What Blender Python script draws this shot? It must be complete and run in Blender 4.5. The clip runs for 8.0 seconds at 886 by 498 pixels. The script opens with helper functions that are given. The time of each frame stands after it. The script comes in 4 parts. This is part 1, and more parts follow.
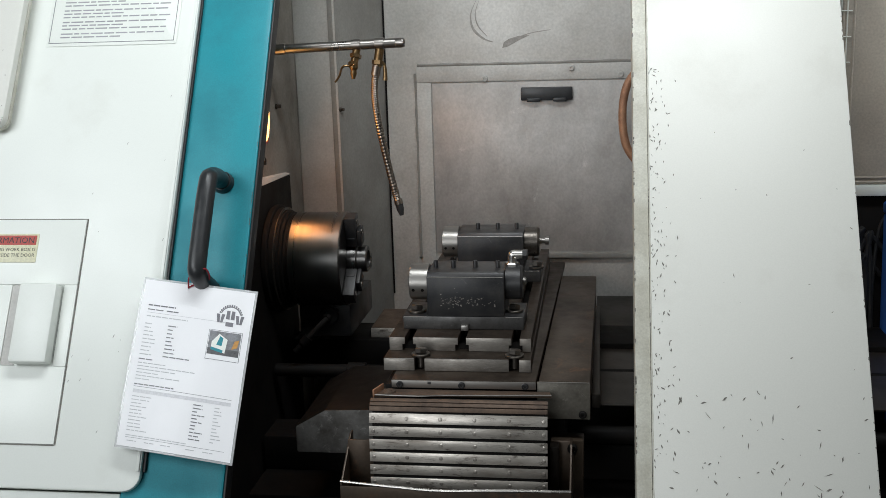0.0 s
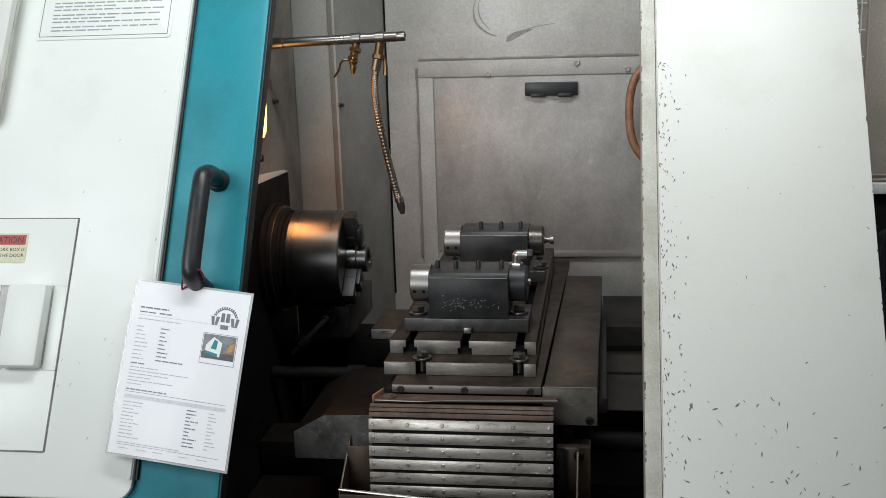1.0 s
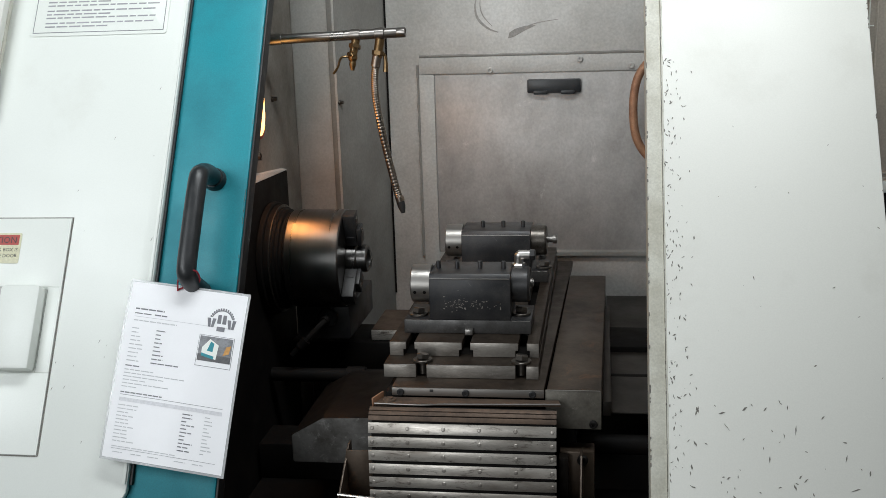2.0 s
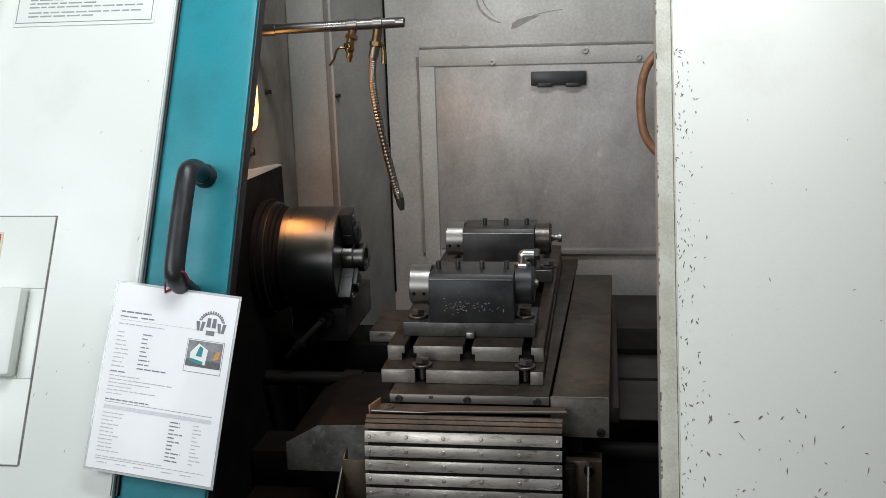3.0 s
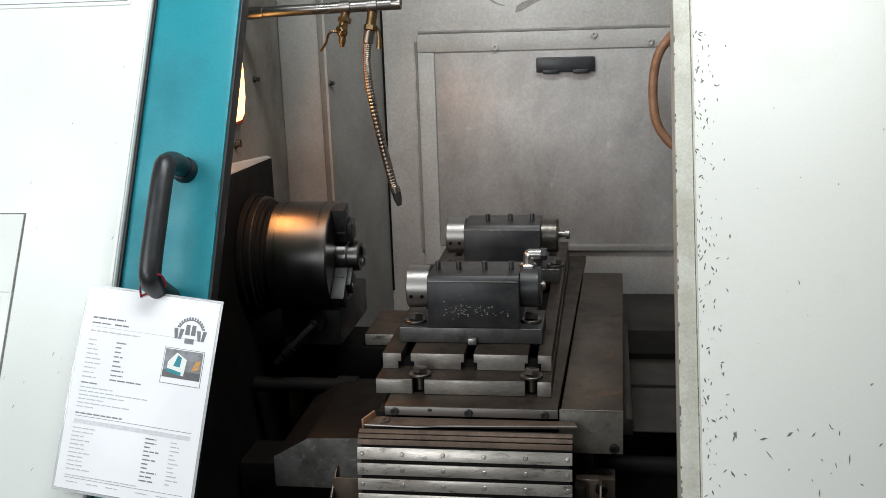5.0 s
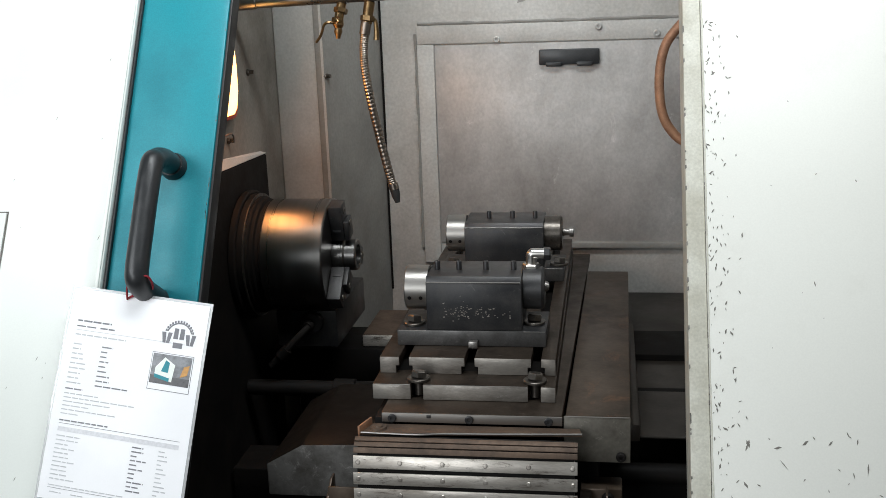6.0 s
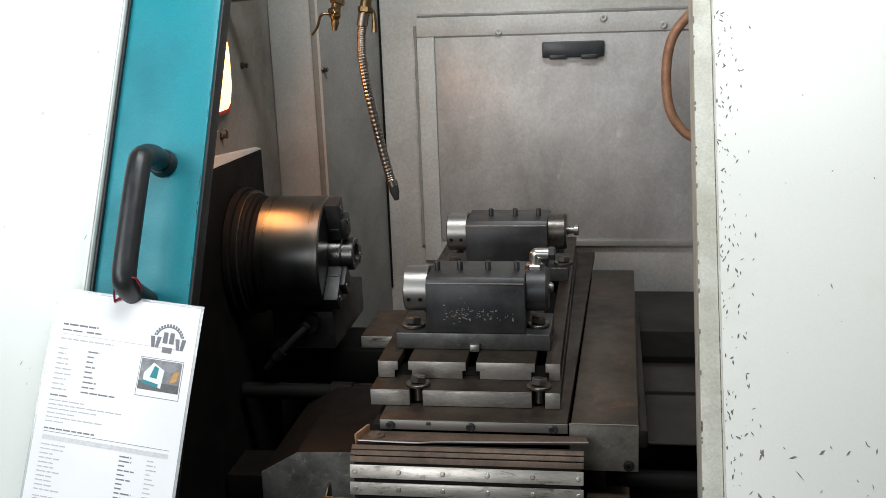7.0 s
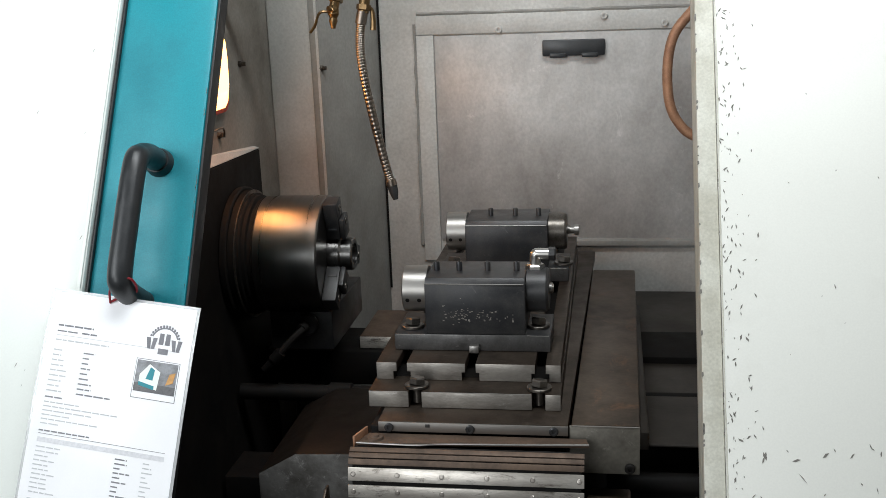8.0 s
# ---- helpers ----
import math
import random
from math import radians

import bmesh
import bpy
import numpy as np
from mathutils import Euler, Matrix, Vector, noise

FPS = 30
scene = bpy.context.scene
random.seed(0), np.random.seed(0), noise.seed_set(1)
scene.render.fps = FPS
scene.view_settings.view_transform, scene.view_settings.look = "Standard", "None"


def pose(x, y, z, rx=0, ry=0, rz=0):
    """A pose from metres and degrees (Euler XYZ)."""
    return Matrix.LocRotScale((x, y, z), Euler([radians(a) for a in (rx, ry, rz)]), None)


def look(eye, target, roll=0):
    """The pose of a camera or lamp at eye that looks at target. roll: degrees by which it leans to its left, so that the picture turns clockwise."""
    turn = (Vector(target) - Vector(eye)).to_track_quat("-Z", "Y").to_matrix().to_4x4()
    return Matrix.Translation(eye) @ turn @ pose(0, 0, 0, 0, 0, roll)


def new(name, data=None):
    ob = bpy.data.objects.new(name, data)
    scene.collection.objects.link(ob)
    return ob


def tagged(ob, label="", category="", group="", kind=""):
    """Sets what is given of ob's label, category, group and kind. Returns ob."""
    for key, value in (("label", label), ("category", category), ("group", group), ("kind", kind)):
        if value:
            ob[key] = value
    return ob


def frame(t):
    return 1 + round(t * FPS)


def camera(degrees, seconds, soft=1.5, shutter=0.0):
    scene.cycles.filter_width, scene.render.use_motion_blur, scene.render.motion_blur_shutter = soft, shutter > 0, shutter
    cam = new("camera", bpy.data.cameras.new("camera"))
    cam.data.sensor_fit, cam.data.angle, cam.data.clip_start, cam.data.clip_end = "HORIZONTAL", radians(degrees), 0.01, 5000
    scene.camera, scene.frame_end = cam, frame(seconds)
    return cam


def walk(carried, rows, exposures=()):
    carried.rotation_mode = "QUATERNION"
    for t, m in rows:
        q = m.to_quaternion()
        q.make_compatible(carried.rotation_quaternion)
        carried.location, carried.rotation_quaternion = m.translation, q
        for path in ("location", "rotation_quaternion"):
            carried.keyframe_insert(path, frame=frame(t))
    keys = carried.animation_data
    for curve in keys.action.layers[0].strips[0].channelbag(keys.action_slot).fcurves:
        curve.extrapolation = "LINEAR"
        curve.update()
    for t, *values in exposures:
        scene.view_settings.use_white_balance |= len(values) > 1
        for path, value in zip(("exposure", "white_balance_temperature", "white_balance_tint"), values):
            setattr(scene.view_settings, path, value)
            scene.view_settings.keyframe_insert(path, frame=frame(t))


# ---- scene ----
cam = camera(45.0, 8.0, soft=0.35)
PATH = [
    (0, (0.3469, -2.3138, 1.5987), (0.0603, -0.3832, 1.1621), -1.80),
    (0.5, (0.3433, -2.2857, 1.5968), (0.0527, -0.3565, 1.1566), -1.82),
    (1, (0.3382, -2.2519, 1.5920), (0.0474, -0.3235, 1.1485), -1.82),
    (1.5, (0.3371, -2.2409, 1.5910), (0.0449, -0.3130, 1.1463), -1.84),
    (3, (0.3258, -2.1332, 1.5789), (0.0273, -0.2096, 1.1201), -1.91),
    (3.5, (0.3213, -2.0982, 1.5735), (0.0214, -0.1756, 1.1113), -1.96),
    (4, (0.3180, -2.0620, 1.5690), (0.0160, -0.1409, 1.1020), -2.00),
    (4.5, (0.3135, -2.0302, 1.5660), (0.0117, -0.1103, 1.0938), -2.00),
    (6, (0.3035, -1.9315, 1.5551), (-0.0028, -0.0165, 1.0663), -2.13),
    (6.5, (0.2992, -1.9032, 1.5527), (-0.0073, 0.0103, 1.0580), -2.15),
    (7, (0.2959, -1.8714, 1.5485), (-0.0131, 0.0404, 1.0491), -2.20),
    (7.5, (0.2948, -1.8559, 1.5466), (-0.0146, 0.0552, 1.0447), -2.25),
    (8, (0.2946, -1.8555, 1.5466), (-0.0144, 0.0558, 1.0448), -2.20),
]
walk(cam, [(t, look(eye, target, roll)) for t, eye, target, roll in PATH],
     exposures=[(0, -0.06), (1.5, -0.06), (4.5, 0.12), (6.0, 0.25), (8.0, 0.29)])

# ---------- world and large lights ----------
world = bpy.data.worlds.new("hall_air")
scene.world = world
world.use_nodes = True
bg = world.node_tree.nodes["Background"]
bg.inputs[0].default_value = (0.75, 0.85, 1.0, 1)
bg.inputs[1].default_value = 0.003


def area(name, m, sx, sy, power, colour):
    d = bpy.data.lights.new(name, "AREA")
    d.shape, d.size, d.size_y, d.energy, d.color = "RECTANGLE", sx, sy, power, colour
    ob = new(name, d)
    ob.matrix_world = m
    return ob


# unseen fill lamps added above, beside and behind the camera, and the lathe's work lamp
area("overhead_light", look((0.35, -0.9, 2.8), (0.4, -0.1, 1.45)), 1.6, 0.3, 27, (0.93, 0.98, 1.0))
area("side_fill_light", look((-1.5, -2.1, 2.25), (-0.5, -0.5, 1.2)), 1.2, 0.8, 24, (0.92, 0.97, 1.0))
# added frontal fill for the back wall and the faces towards the hall
area("front_fill_light", look((-1.5, -6.8, 1.9), (0.0, 0.0, 1.3)), 2.4, 2.0, 88, (0.94, 0.98, 1.0))
area("work_light", look((-0.3465, -0.17, 1.368), (-0.16, -0.17, 1.18)), 0.16, 0.07, 0.62, (1.0, 0.36, 0.10))


# ---------- materials ----------
def nodes_of(name):
    m = bpy.data.materials.new(name)
    m.use_nodes = True
    return m, m.node_tree.nodes, m.node_tree.links, m.node_tree.nodes["Principled BSDF"]


def surface(name, base, dark, rough=0.5, metal=0.0, grain=250.0, stain=9.0, low=0.42, high=0.72, bump=0.15,
            vary=0.12, stretch=(1, 1, 1), coat=0.0, speck=0.5, scuff=None, scuff_size=45.0, scuff_cut=0.56):
    """A worn surface: base colour with stains towards a second colour, fine grain, uneven gloss and small relief."""
    m, n, l, p = nodes_of(name)
    co = n.new("ShaderNodeTexCoord")
    mp = n.new("ShaderNodeMapping")
    mp.inputs["Scale"].default_value = stretch
    l.new(co.outputs["Object"], mp.inputs["Vector"])
    big = n.new("ShaderNodeTexNoise")
    big.inputs["Scale"].default_value, big.inputs["Detail"].default_value = stain, 6
    big.inputs["Roughness"].default_value = 0.65
    l.new(mp.outputs[0], big.inputs["Vector"])
    fine = n.new("ShaderNodeTexNoise")
    fine.inputs["Scale"].default_value, fine.inputs["Detail"].default_value = grain, 3
    l.new(mp.outputs[0], fine.inputs["Vector"])
    ramp = n.new("ShaderNodeMapRange")
    ramp.inputs["From Min"].default_value, ramp.inputs["From Max"].default_value = low, high
    l.new(big.outputs["Fac"], ramp.inputs["Value"])
    mix = n.new("ShaderNodeMix")
    mix.data_type = "RGBA"
    mix.inputs["A"].default_value, mix.inputs["B"].default_value = (*base, 1), (*dark, 1)
    l.new(ramp.outputs[0], mix.inputs["Factor"])
    colour = mix.outputs["Result"]
    if scuff:
        worn = n.new("ShaderNodeTexNoise")
        worn.inputs["Scale"].default_value, worn.inputs["Detail"].default_value = scuff_size, 10
        worn.inputs["Roughness"].default_value, worn.inputs["Distortion"].default_value = 0.78, 0.6
        l.new(mp.outputs[0], worn.inputs["Vector"])
        cut = n.new("ShaderNodeMapRange")
        cut.inputs["From Min"].default_value, cut.inputs["From Max"].default_value = scuff_cut, scuff_cut + 0.10
        l.new(worn.outputs["Fac"], cut.inputs["Value"])
        top = n.new("ShaderNodeMix")
        top.data_type = "RGBA"
        top.inputs["B"].default_value = (*scuff, 1)
        l.new(cut.outputs[0], top.inputs["Factor"])
        l.new(colour, top.inputs["A"])
        colour = top.outputs["Result"]
    info = n.new("ShaderNodeObjectInfo")
    amt = n.new("ShaderNodeMath")
    amt.operation = "MULTIPLY_ADD"
    amt.inputs[1].default_value, amt.inputs[2].default_value = vary, 1 - vary / 2
    l.new(info.outputs["Random"], amt.inputs[0])
    amt2 = n.new("ShaderNodeMath")
    amt2.operation = "MULTIPLY_ADD"
    amt2.inputs[1].default_value, amt2.inputs[2].default_value = speck, -speck / 2
    l.new(fine.outputs["Fac"], amt2.inputs[0])
    add = n.new("ShaderNodeMath")
    l.new(amt.outputs[0], add.inputs[0])
    l.new(amt2.outputs[0], add.inputs[1])
    val = n.new("ShaderNodeHueSaturation")
    l.new(add.outputs[0], val.inputs["Value"])
    l.new(colour, val.inputs["Color"])
    l.new(val.outputs[0], p.inputs["Base Color"])
    rr = n.new("ShaderNodeMapRange")
    rr.inputs["From Min"].default_value, rr.inputs["From Max"].default_value = 0.3, 0.7
    rr.inputs["To Min"].default_value, rr.inputs["To Max"].default_value = max(0.05, rough - 0.1), min(1, rough + 0.12)
    l.new(big.outputs["Fac"], rr.inputs["Value"])
    l.new(rr.outputs[0], p.inputs["Roughness"])
    p.inputs["Metallic"].default_value = metal
    p.inputs["Coat Weight"].default_value = coat
    b = n.new("ShaderNodeBump")
    b.inputs["Strength"].default_value, b.inputs["Distance"].default_value = bump, 0.0006
    l.new(fine.outputs["Fac"], b.inputs["Height"])
    l.new(b.outputs[0], p.inputs["Normal"])
    return m


M_CREAM = surface("cream_paint", (0.83, 0.86, 0.815), (0.74, 0.755, 0.70), 0.38, grain=420, stain=5, low=0.58, high=0.9, bump=0.05, vary=0.0, speck=0.08)
# darker and warmer than the door's cream
M_CREAM_WARM = surface("warm_cream_paint", (0.73, 0.73, 0.68), (0.61, 0.60, 0.545), 0.42, grain=420, stain=4, low=0.55, high=0.9, bump=0.06, vary=0.0, speck=0.10)
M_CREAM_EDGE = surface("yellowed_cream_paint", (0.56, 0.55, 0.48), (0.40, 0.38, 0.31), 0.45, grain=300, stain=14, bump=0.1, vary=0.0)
M_TEAL = surface("teal_paint", (0.010, 0.27, 0.33), (0.008, 0.20, 0.25), 0.5, grain=500, stain=7, bump=0.08, vary=0.0)
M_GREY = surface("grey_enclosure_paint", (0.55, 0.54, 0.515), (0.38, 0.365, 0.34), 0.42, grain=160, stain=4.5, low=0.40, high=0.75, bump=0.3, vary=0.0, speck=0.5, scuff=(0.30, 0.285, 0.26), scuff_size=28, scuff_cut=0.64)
# darker copy of the enclosure grey, with shade put into the colour
M_GREY_SHADED = surface("shaded_grey_paint", (0.295, 0.287, 0.267), (0.19, 0.178, 0.162), 0.45, grain=160, stain=5, low=0.40, high=0.75, bump=0.3, vary=0.0, speck=0.5)
# darker and browner than the back wall's grey
M_GREY_BROWN = surface("dark_brownish_grey_paint", (0.27, 0.25, 0.22), (0.15, 0.132, 0.112), 0.5, grain=160, stain=6, bump=0.25, vary=0.0, speck=0.5)
M_BED_SHEET = surface("brown_stained_bed_sheet", (0.038, 0.031, 0.025), (0.016, 0.013, 0.0105), 0.42, 0.3, grain=160, stain=6, bump=0.2, scuff=(0.062, 0.054, 0.047), scuff_size=18, scuff_cut=0.60)
M_PLATE = surface("dull_olive_plate", (0.16, 0.148, 0.125), (0.078, 0.068, 0.056), 0.45, 0.35, grain=200, stain=14, bump=0.2, scuff=(0.25, 0.235, 0.205), scuff_size=40, scuff_cut=0.60)
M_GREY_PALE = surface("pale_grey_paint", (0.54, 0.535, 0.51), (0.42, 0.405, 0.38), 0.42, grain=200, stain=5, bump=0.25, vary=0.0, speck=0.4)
M_SHEET = surface("stained_zinc_sheet", (0.46, 0.445, 0.43), (0.30, 0.285, 0.27), 0.46, 0.2, grain=180, stain=5, bump=0.2, low=0.38, high=0.68, stretch=(1, 1, 0.8), speck=0.4, scuff=(0.58, 0.56, 0.54), scuff_size=14, scuff_cut=0.60)
M_BOX = surface("oily_sheet_steel", (0.080, 0.058, 0.042), (0.030, 0.023, 0.018), 0.38, 0.5, grain=160, stain=9, bump=0.2, scuff=(0.125, 0.07, 0.042), scuff_size=14, scuff_cut=0.55)
M_STEEL = surface("ground_steel", (0.37, 0.355, 0.335), (0.25, 0.232, 0.215), 0.37, 0.95, grain=300, stain=10, bump=0.01, speck=0.12, stretch=(0.25, 1, 1))
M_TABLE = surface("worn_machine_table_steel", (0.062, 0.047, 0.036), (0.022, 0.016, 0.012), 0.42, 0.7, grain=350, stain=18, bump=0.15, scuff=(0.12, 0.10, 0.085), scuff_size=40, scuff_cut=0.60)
M_BLOCK = surface("blackened_steel", (0.034, 0.0345, 0.037), (0.060, 0.057, 0.055), 0.40, 0.5, grain=420, stain=24, bump=0.12, scuff=(0.095, 0.09, 0.086), scuff_size=60, scuff_cut=0.60)
# oily iron, taken near black to hold the deep interior's shade as well
M_DARK = surface("dark_oily_shaded_iron", (0.005, 0.0045, 0.0043), (0.010, 0.0075, 0.006), 0.66, 0.0, grain=200, stain=15, bump=0.3)
M_FOOT = surface("scuffed_block_foot_steel", (0.095, 0.092, 0.09), (0.045, 0.042, 0.040), 0.38, 0.6, grain=420, stain=30, bump=0.15, scuff=(0.20, 0.19, 0.18), scuff_size=70, scuff_cut=0.60)
M_CAST = surface("grey_cast_iron", (0.11, 0.106, 0.10), (0.038, 0.033, 0.028), 0.6, 0.25, grain=140, stain=22, bump=0.7, scuff=(0.19, 0.183, 0.175), scuff_size=70, scuff_cut=0.56)
M_OIL = surface("oil_soaked_plate", (0.0115, 0.009, 0.0072), (0.0055, 0.0042, 0.0037), 0.5, 0.2, grain=160, stain=12, bump=0.25)
M_SLAT = surface("brushed_slat", (0.60, 0.56, 0.51), (0.20, 0.17, 0.142), 0.36, 0.6, grain=420, stain=26, bump=0.25, stretch=(0.3, 1, 1), vary=0.4, scuff=(0.13, 0.11, 0.092), scuff_size=80, scuff_cut=0.54)
M_SMUDGE = surface("grease_smudge", (0.26, 0.245, 0.225), (0.36, 0.345, 0.325), 0.4, grain=200, stain=60, bump=0.1)
M_BOLT = surface("dark_bolt_steel", (0.15, 0.135, 0.12), (0.07, 0.06, 0.05), 0.34, 0.85, grain=400, stain=60, bump=0.15)
M_PIPE = surface("satin_steel_tube", (0.33, 0.31, 0.29), (0.23, 0.21, 0.195), 0.30, 0.95, grain=300, stain=14, bump=0.01, speck=0.15)
M_HOSE = surface("corrugated_steel_hose", (0.36, 0.31, 0.265), (0.24, 0.20, 0.17), 0.34, 1.0, grain=300, stain=20, bump=0.0)
M_BEIGE = surface("beige_cabinet_paint", (0.52, 0.47, 0.40), (0.40, 0.36, 0.31), 0.5, grain=200, stain=4, bump=0.1)
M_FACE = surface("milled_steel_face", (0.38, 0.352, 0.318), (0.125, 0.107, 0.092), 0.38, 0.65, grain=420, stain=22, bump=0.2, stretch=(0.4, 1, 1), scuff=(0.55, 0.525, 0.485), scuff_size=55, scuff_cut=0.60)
M_RUST = surface("rusty_steel", (0.12, 0.08, 0.056), (0.064, 0.0448, 0.0344), 0.6, 0.35, grain=220, stain=26, bump=0.4)
M_CHUCK = surface("turned_chuck_steel", (0.20, 0.194, 0.188), (0.165, 0.16, 0.155), 0.31, 1.0, grain=600, stain=6, bump=0.0, speck=0.06, vary=0.0, stretch=(6, 0.1, 0.1))
M_CHROME = surface("polished_steel", (0.62, 0.60, 0.57), (0.45, 0.43, 0.40), 0.28, 1.0, grain=300, stain=20, bump=0.05)
M_BRASS = surface("tarnished_brass", (0.24, 0.155, 0.075), (0.12, 0.075, 0.035), 0.35, 0.9, grain=300, stain=40, bump=0.15)
M_COPPER = surface("copper_braid", (0.45, 0.24, 0.14), (0.26, 0.13, 0.08), 0.5, 0.35, grain=900, stain=40, bump=0.4)
M_RUBBER = surface("black_rubber", (0.018, 0.018, 0.019), (0.03, 0.03, 0.03), 0.5, grain=300, stain=30, bump=0.2)
M_PLASTIC = surface("black_plastic", (0.022, 0.024, 0.026), (0.035, 0.036, 0.038), 0.38, grain=400, stain=30, bump=0.2)
M_PAPER = surface("white_paper", (0.93, 0.93, 0.95), (0.88, 0.88, 0.9), 0.5, grain=500, stain=5, bump=0.02, vary=0.0, speck=0.05, coat=0.12)
M_INK = surface("printed_ink", (0.16, 0.16, 0.18), (0.26, 0.26, 0.28), 0.5, bump=0.0)
M_INK_PALE = surface("grey_print", (0.50, 0.51, 0.53), (0.60, 0.60, 0.62), 0.5, bump=0.0)
M_BAND = surface("pale_print_band", (0.66, 0.66, 0.69), (0.72, 0.72, 0.74), 0.5, bump=0.0)
M_PRINT = surface("notice_print", (0.34, 0.34, 0.36), (0.44, 0.44, 0.46), 0.5, bump=0.0)
M_RED = surface("red_print", (0.42, 0.05, 0.035), (0.35, 0.05, 0.04), 0.45, bump=0.02)
M_YELLOW = surface("pale_yellow_print", (0.72, 0.70, 0.50), (0.62, 0.60, 0.43), 0.45, bump=0.02)
M_STRING = surface("red_string", (0.38, 0.03, 0.04), (0.25, 0.02, 0.03), 0.8, grain=800, bump=0.3)
M_SCRATCH = surface("bare_chipped_metal", (0.19, 0.18, 0.16), (0.10, 0.092, 0.08), 0.6, bump=0.1)
M_FLOOR = surface("hall_concrete", (0.09, 0.087, 0.083), (0.05, 0.049, 0.047), 0.7, grain=60, stain=1.2, bump=0.3)
M_HALL = surface("hall_plaster", (0.09, 0.09, 0.088), (0.07, 0.07, 0.068), 0.8, grain=40, stain=0.8, bump=0.2)
M_BLUE = surface("blue_paint", (0.03, 0.13, 0.46), (0.025, 0.09, 0.34), 0.4, stain=8)
M_PHOTO_A = surface("print_sky_grey", (0.22, 0.23, 0.25), (0.12, 0.12, 0.125), 0.35, stain=120, bump=0.0)
M_PHOTO_C = surface("print_orange", (0.60, 0.28, 0.04), (0.4, 0.2, 0.05), 0.35, stain=120, bump=0.0)
M_PHOTO_D = surface("print_dark", (0.05, 0.05, 0.055), (0.1, 0.1, 0.1), 0.35, stain=120, bump=0.0)
M_LENS, _n, _l, _p = nodes_of("glowing_lamp_glass")
_p.inputs["Base Color"].default_value = (0.9, 0.75, 0.5, 1)
_p.inputs["Emission Color"].default_value = (1.0, 0.50, 0.14, 1)
_p.inputs["Emission Strength"].default_value = 4.2
M_FILM, _n, _l, _p = nodes_of("clear_laminate")
_p.inputs["Base Color"].default_value = (0.80, 0.81, 0.82, 1)
_p.inputs["Roughness"].default_value = 0.15
_p.inputs["Transmission Weight"].default_value = 0.5

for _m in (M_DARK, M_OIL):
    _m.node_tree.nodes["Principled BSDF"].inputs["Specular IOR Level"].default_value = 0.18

# ---------- building helpers ----------
ORIGIN = {}


def thing(name, at, label, category, group="", kind=""):
    ob = new(name)
    ob.location = at
    ob.empty_display_size = 0.02
    ORIGIN[ob.name] = Vector(at)
    return tagged(ob, label, category, group, kind)


def mesh_of(name, bm, material, shift=None, smooth=True):
    if shift is not None:
        bmesh.ops.translate(bm, verts=bm.verts, vec=-shift)
    bmesh.ops.recalc_face_normals(bm, faces=bm.faces)
    me = bpy.data.meshes.new(name)
    bm.to_mesh(me)
    bm.free()
    me.materials.append(material)
    if smooth:
        me.polygons.foreach_set("use_smooth", [True] * len(me.polygons))
        me.set_sharp_from_angle(angle=radians(32))
    return me


def part(name, bm, material, parent, label=""):
    """Link a bmesh, drawn in world places, as one mesh under a thing or under a part."""
    origin = ORIGIN[parent.name]
    ob = new(name, mesh_of(name, bm, material, origin))
    ob.parent = parent
    ORIGIN[ob.name] = origin
    return tagged(ob, label)


def lit_front(ob, material):
    """Give the faces that look towards the hall a second, cleaner material, whose lighter tone also holds the frontal
    light.
    """
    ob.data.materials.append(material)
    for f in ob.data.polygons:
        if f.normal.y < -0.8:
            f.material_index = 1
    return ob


def single(name, bm, material, label, category, group="", kind="", at=(0, 0, 0)):
    ob = new(name, mesh_of(name, bm, material, Vector(at)))
    ob.location = at
    ORIGIN[ob.name] = Vector(at)
    return tagged(ob, label, category, group, kind)


def box(x0, x1, y0, y1, z0, z1, bevel=0.0015, bm=None, seg=2):
    own = bmesh.new()
    bmesh.ops.create_cube(own, size=1, matrix=Matrix.Translation(((x0 + x1) / 2, (y0 + y1) / 2, (z0 + z1) / 2))
                          @ Matrix.Diagonal((abs(x1 - x0), abs(y1 - y0), abs(z1 - z0), 1)))
    if bevel:
        bmesh.ops.bevel(own, geom=own.edges[:], offset=bevel, segments=seg, affect="EDGES", profile=0.5)
    return merge(bm, own)


def merge(bm, own):
    if bm is None:
        return own
    me = bpy.data.meshes.new("joining")
    own.to_mesh(me)
    own.free()
    bm.from_mesh(me)
    bpy.data.meshes.remove(me)
    return bm


def lathe(profile, a, axis, n=48, bm=None):
    """Turn a profile of (distance along the axis, radius) round an axis from a."""
    own = bmesh.new()
    q = Vector(axis).normalized().to_track_quat("Z", "Y").to_matrix()
    rings = []
    for d, r in profile:
        if r < 1e-6:
            rings.append([own.verts.new(Vector(a) + q @ Vector((0, 0, d)))])
            continue
        rings.append([own.verts.new(Vector(a) + q @ Vector((r * math.cos(2 * math.pi * k / n), r * math.sin(2 * math.pi * k / n), d))) for k in range(n)])
    for r0, r1 in zip(rings, rings[1:]):
        for k in range(n):
            j = (k + 1) % n
            if len(r0) == 1 and len(r1) == 1:
                continue
            if len(r0) == 1:
                own.faces.new((r0[0], r1[j], r1[k]))
            elif len(r1) == 1:
                own.faces.new((r0[k], r0[j], r1[0]))
            else:
                own.faces.new((r0[k], r0[j], r1[j], r1[k]))
    return merge(bm, own)


def rod(a, b, r, n=20, c=0.0008, bm=None):
    a, b = Vector(a), Vector(b)
    h = (b - a).length
    return lathe([(0, 0), (0, r - c), (c, r), (h - c, r), (h, r - c), (h, 0)], a, b - a, n, bm)


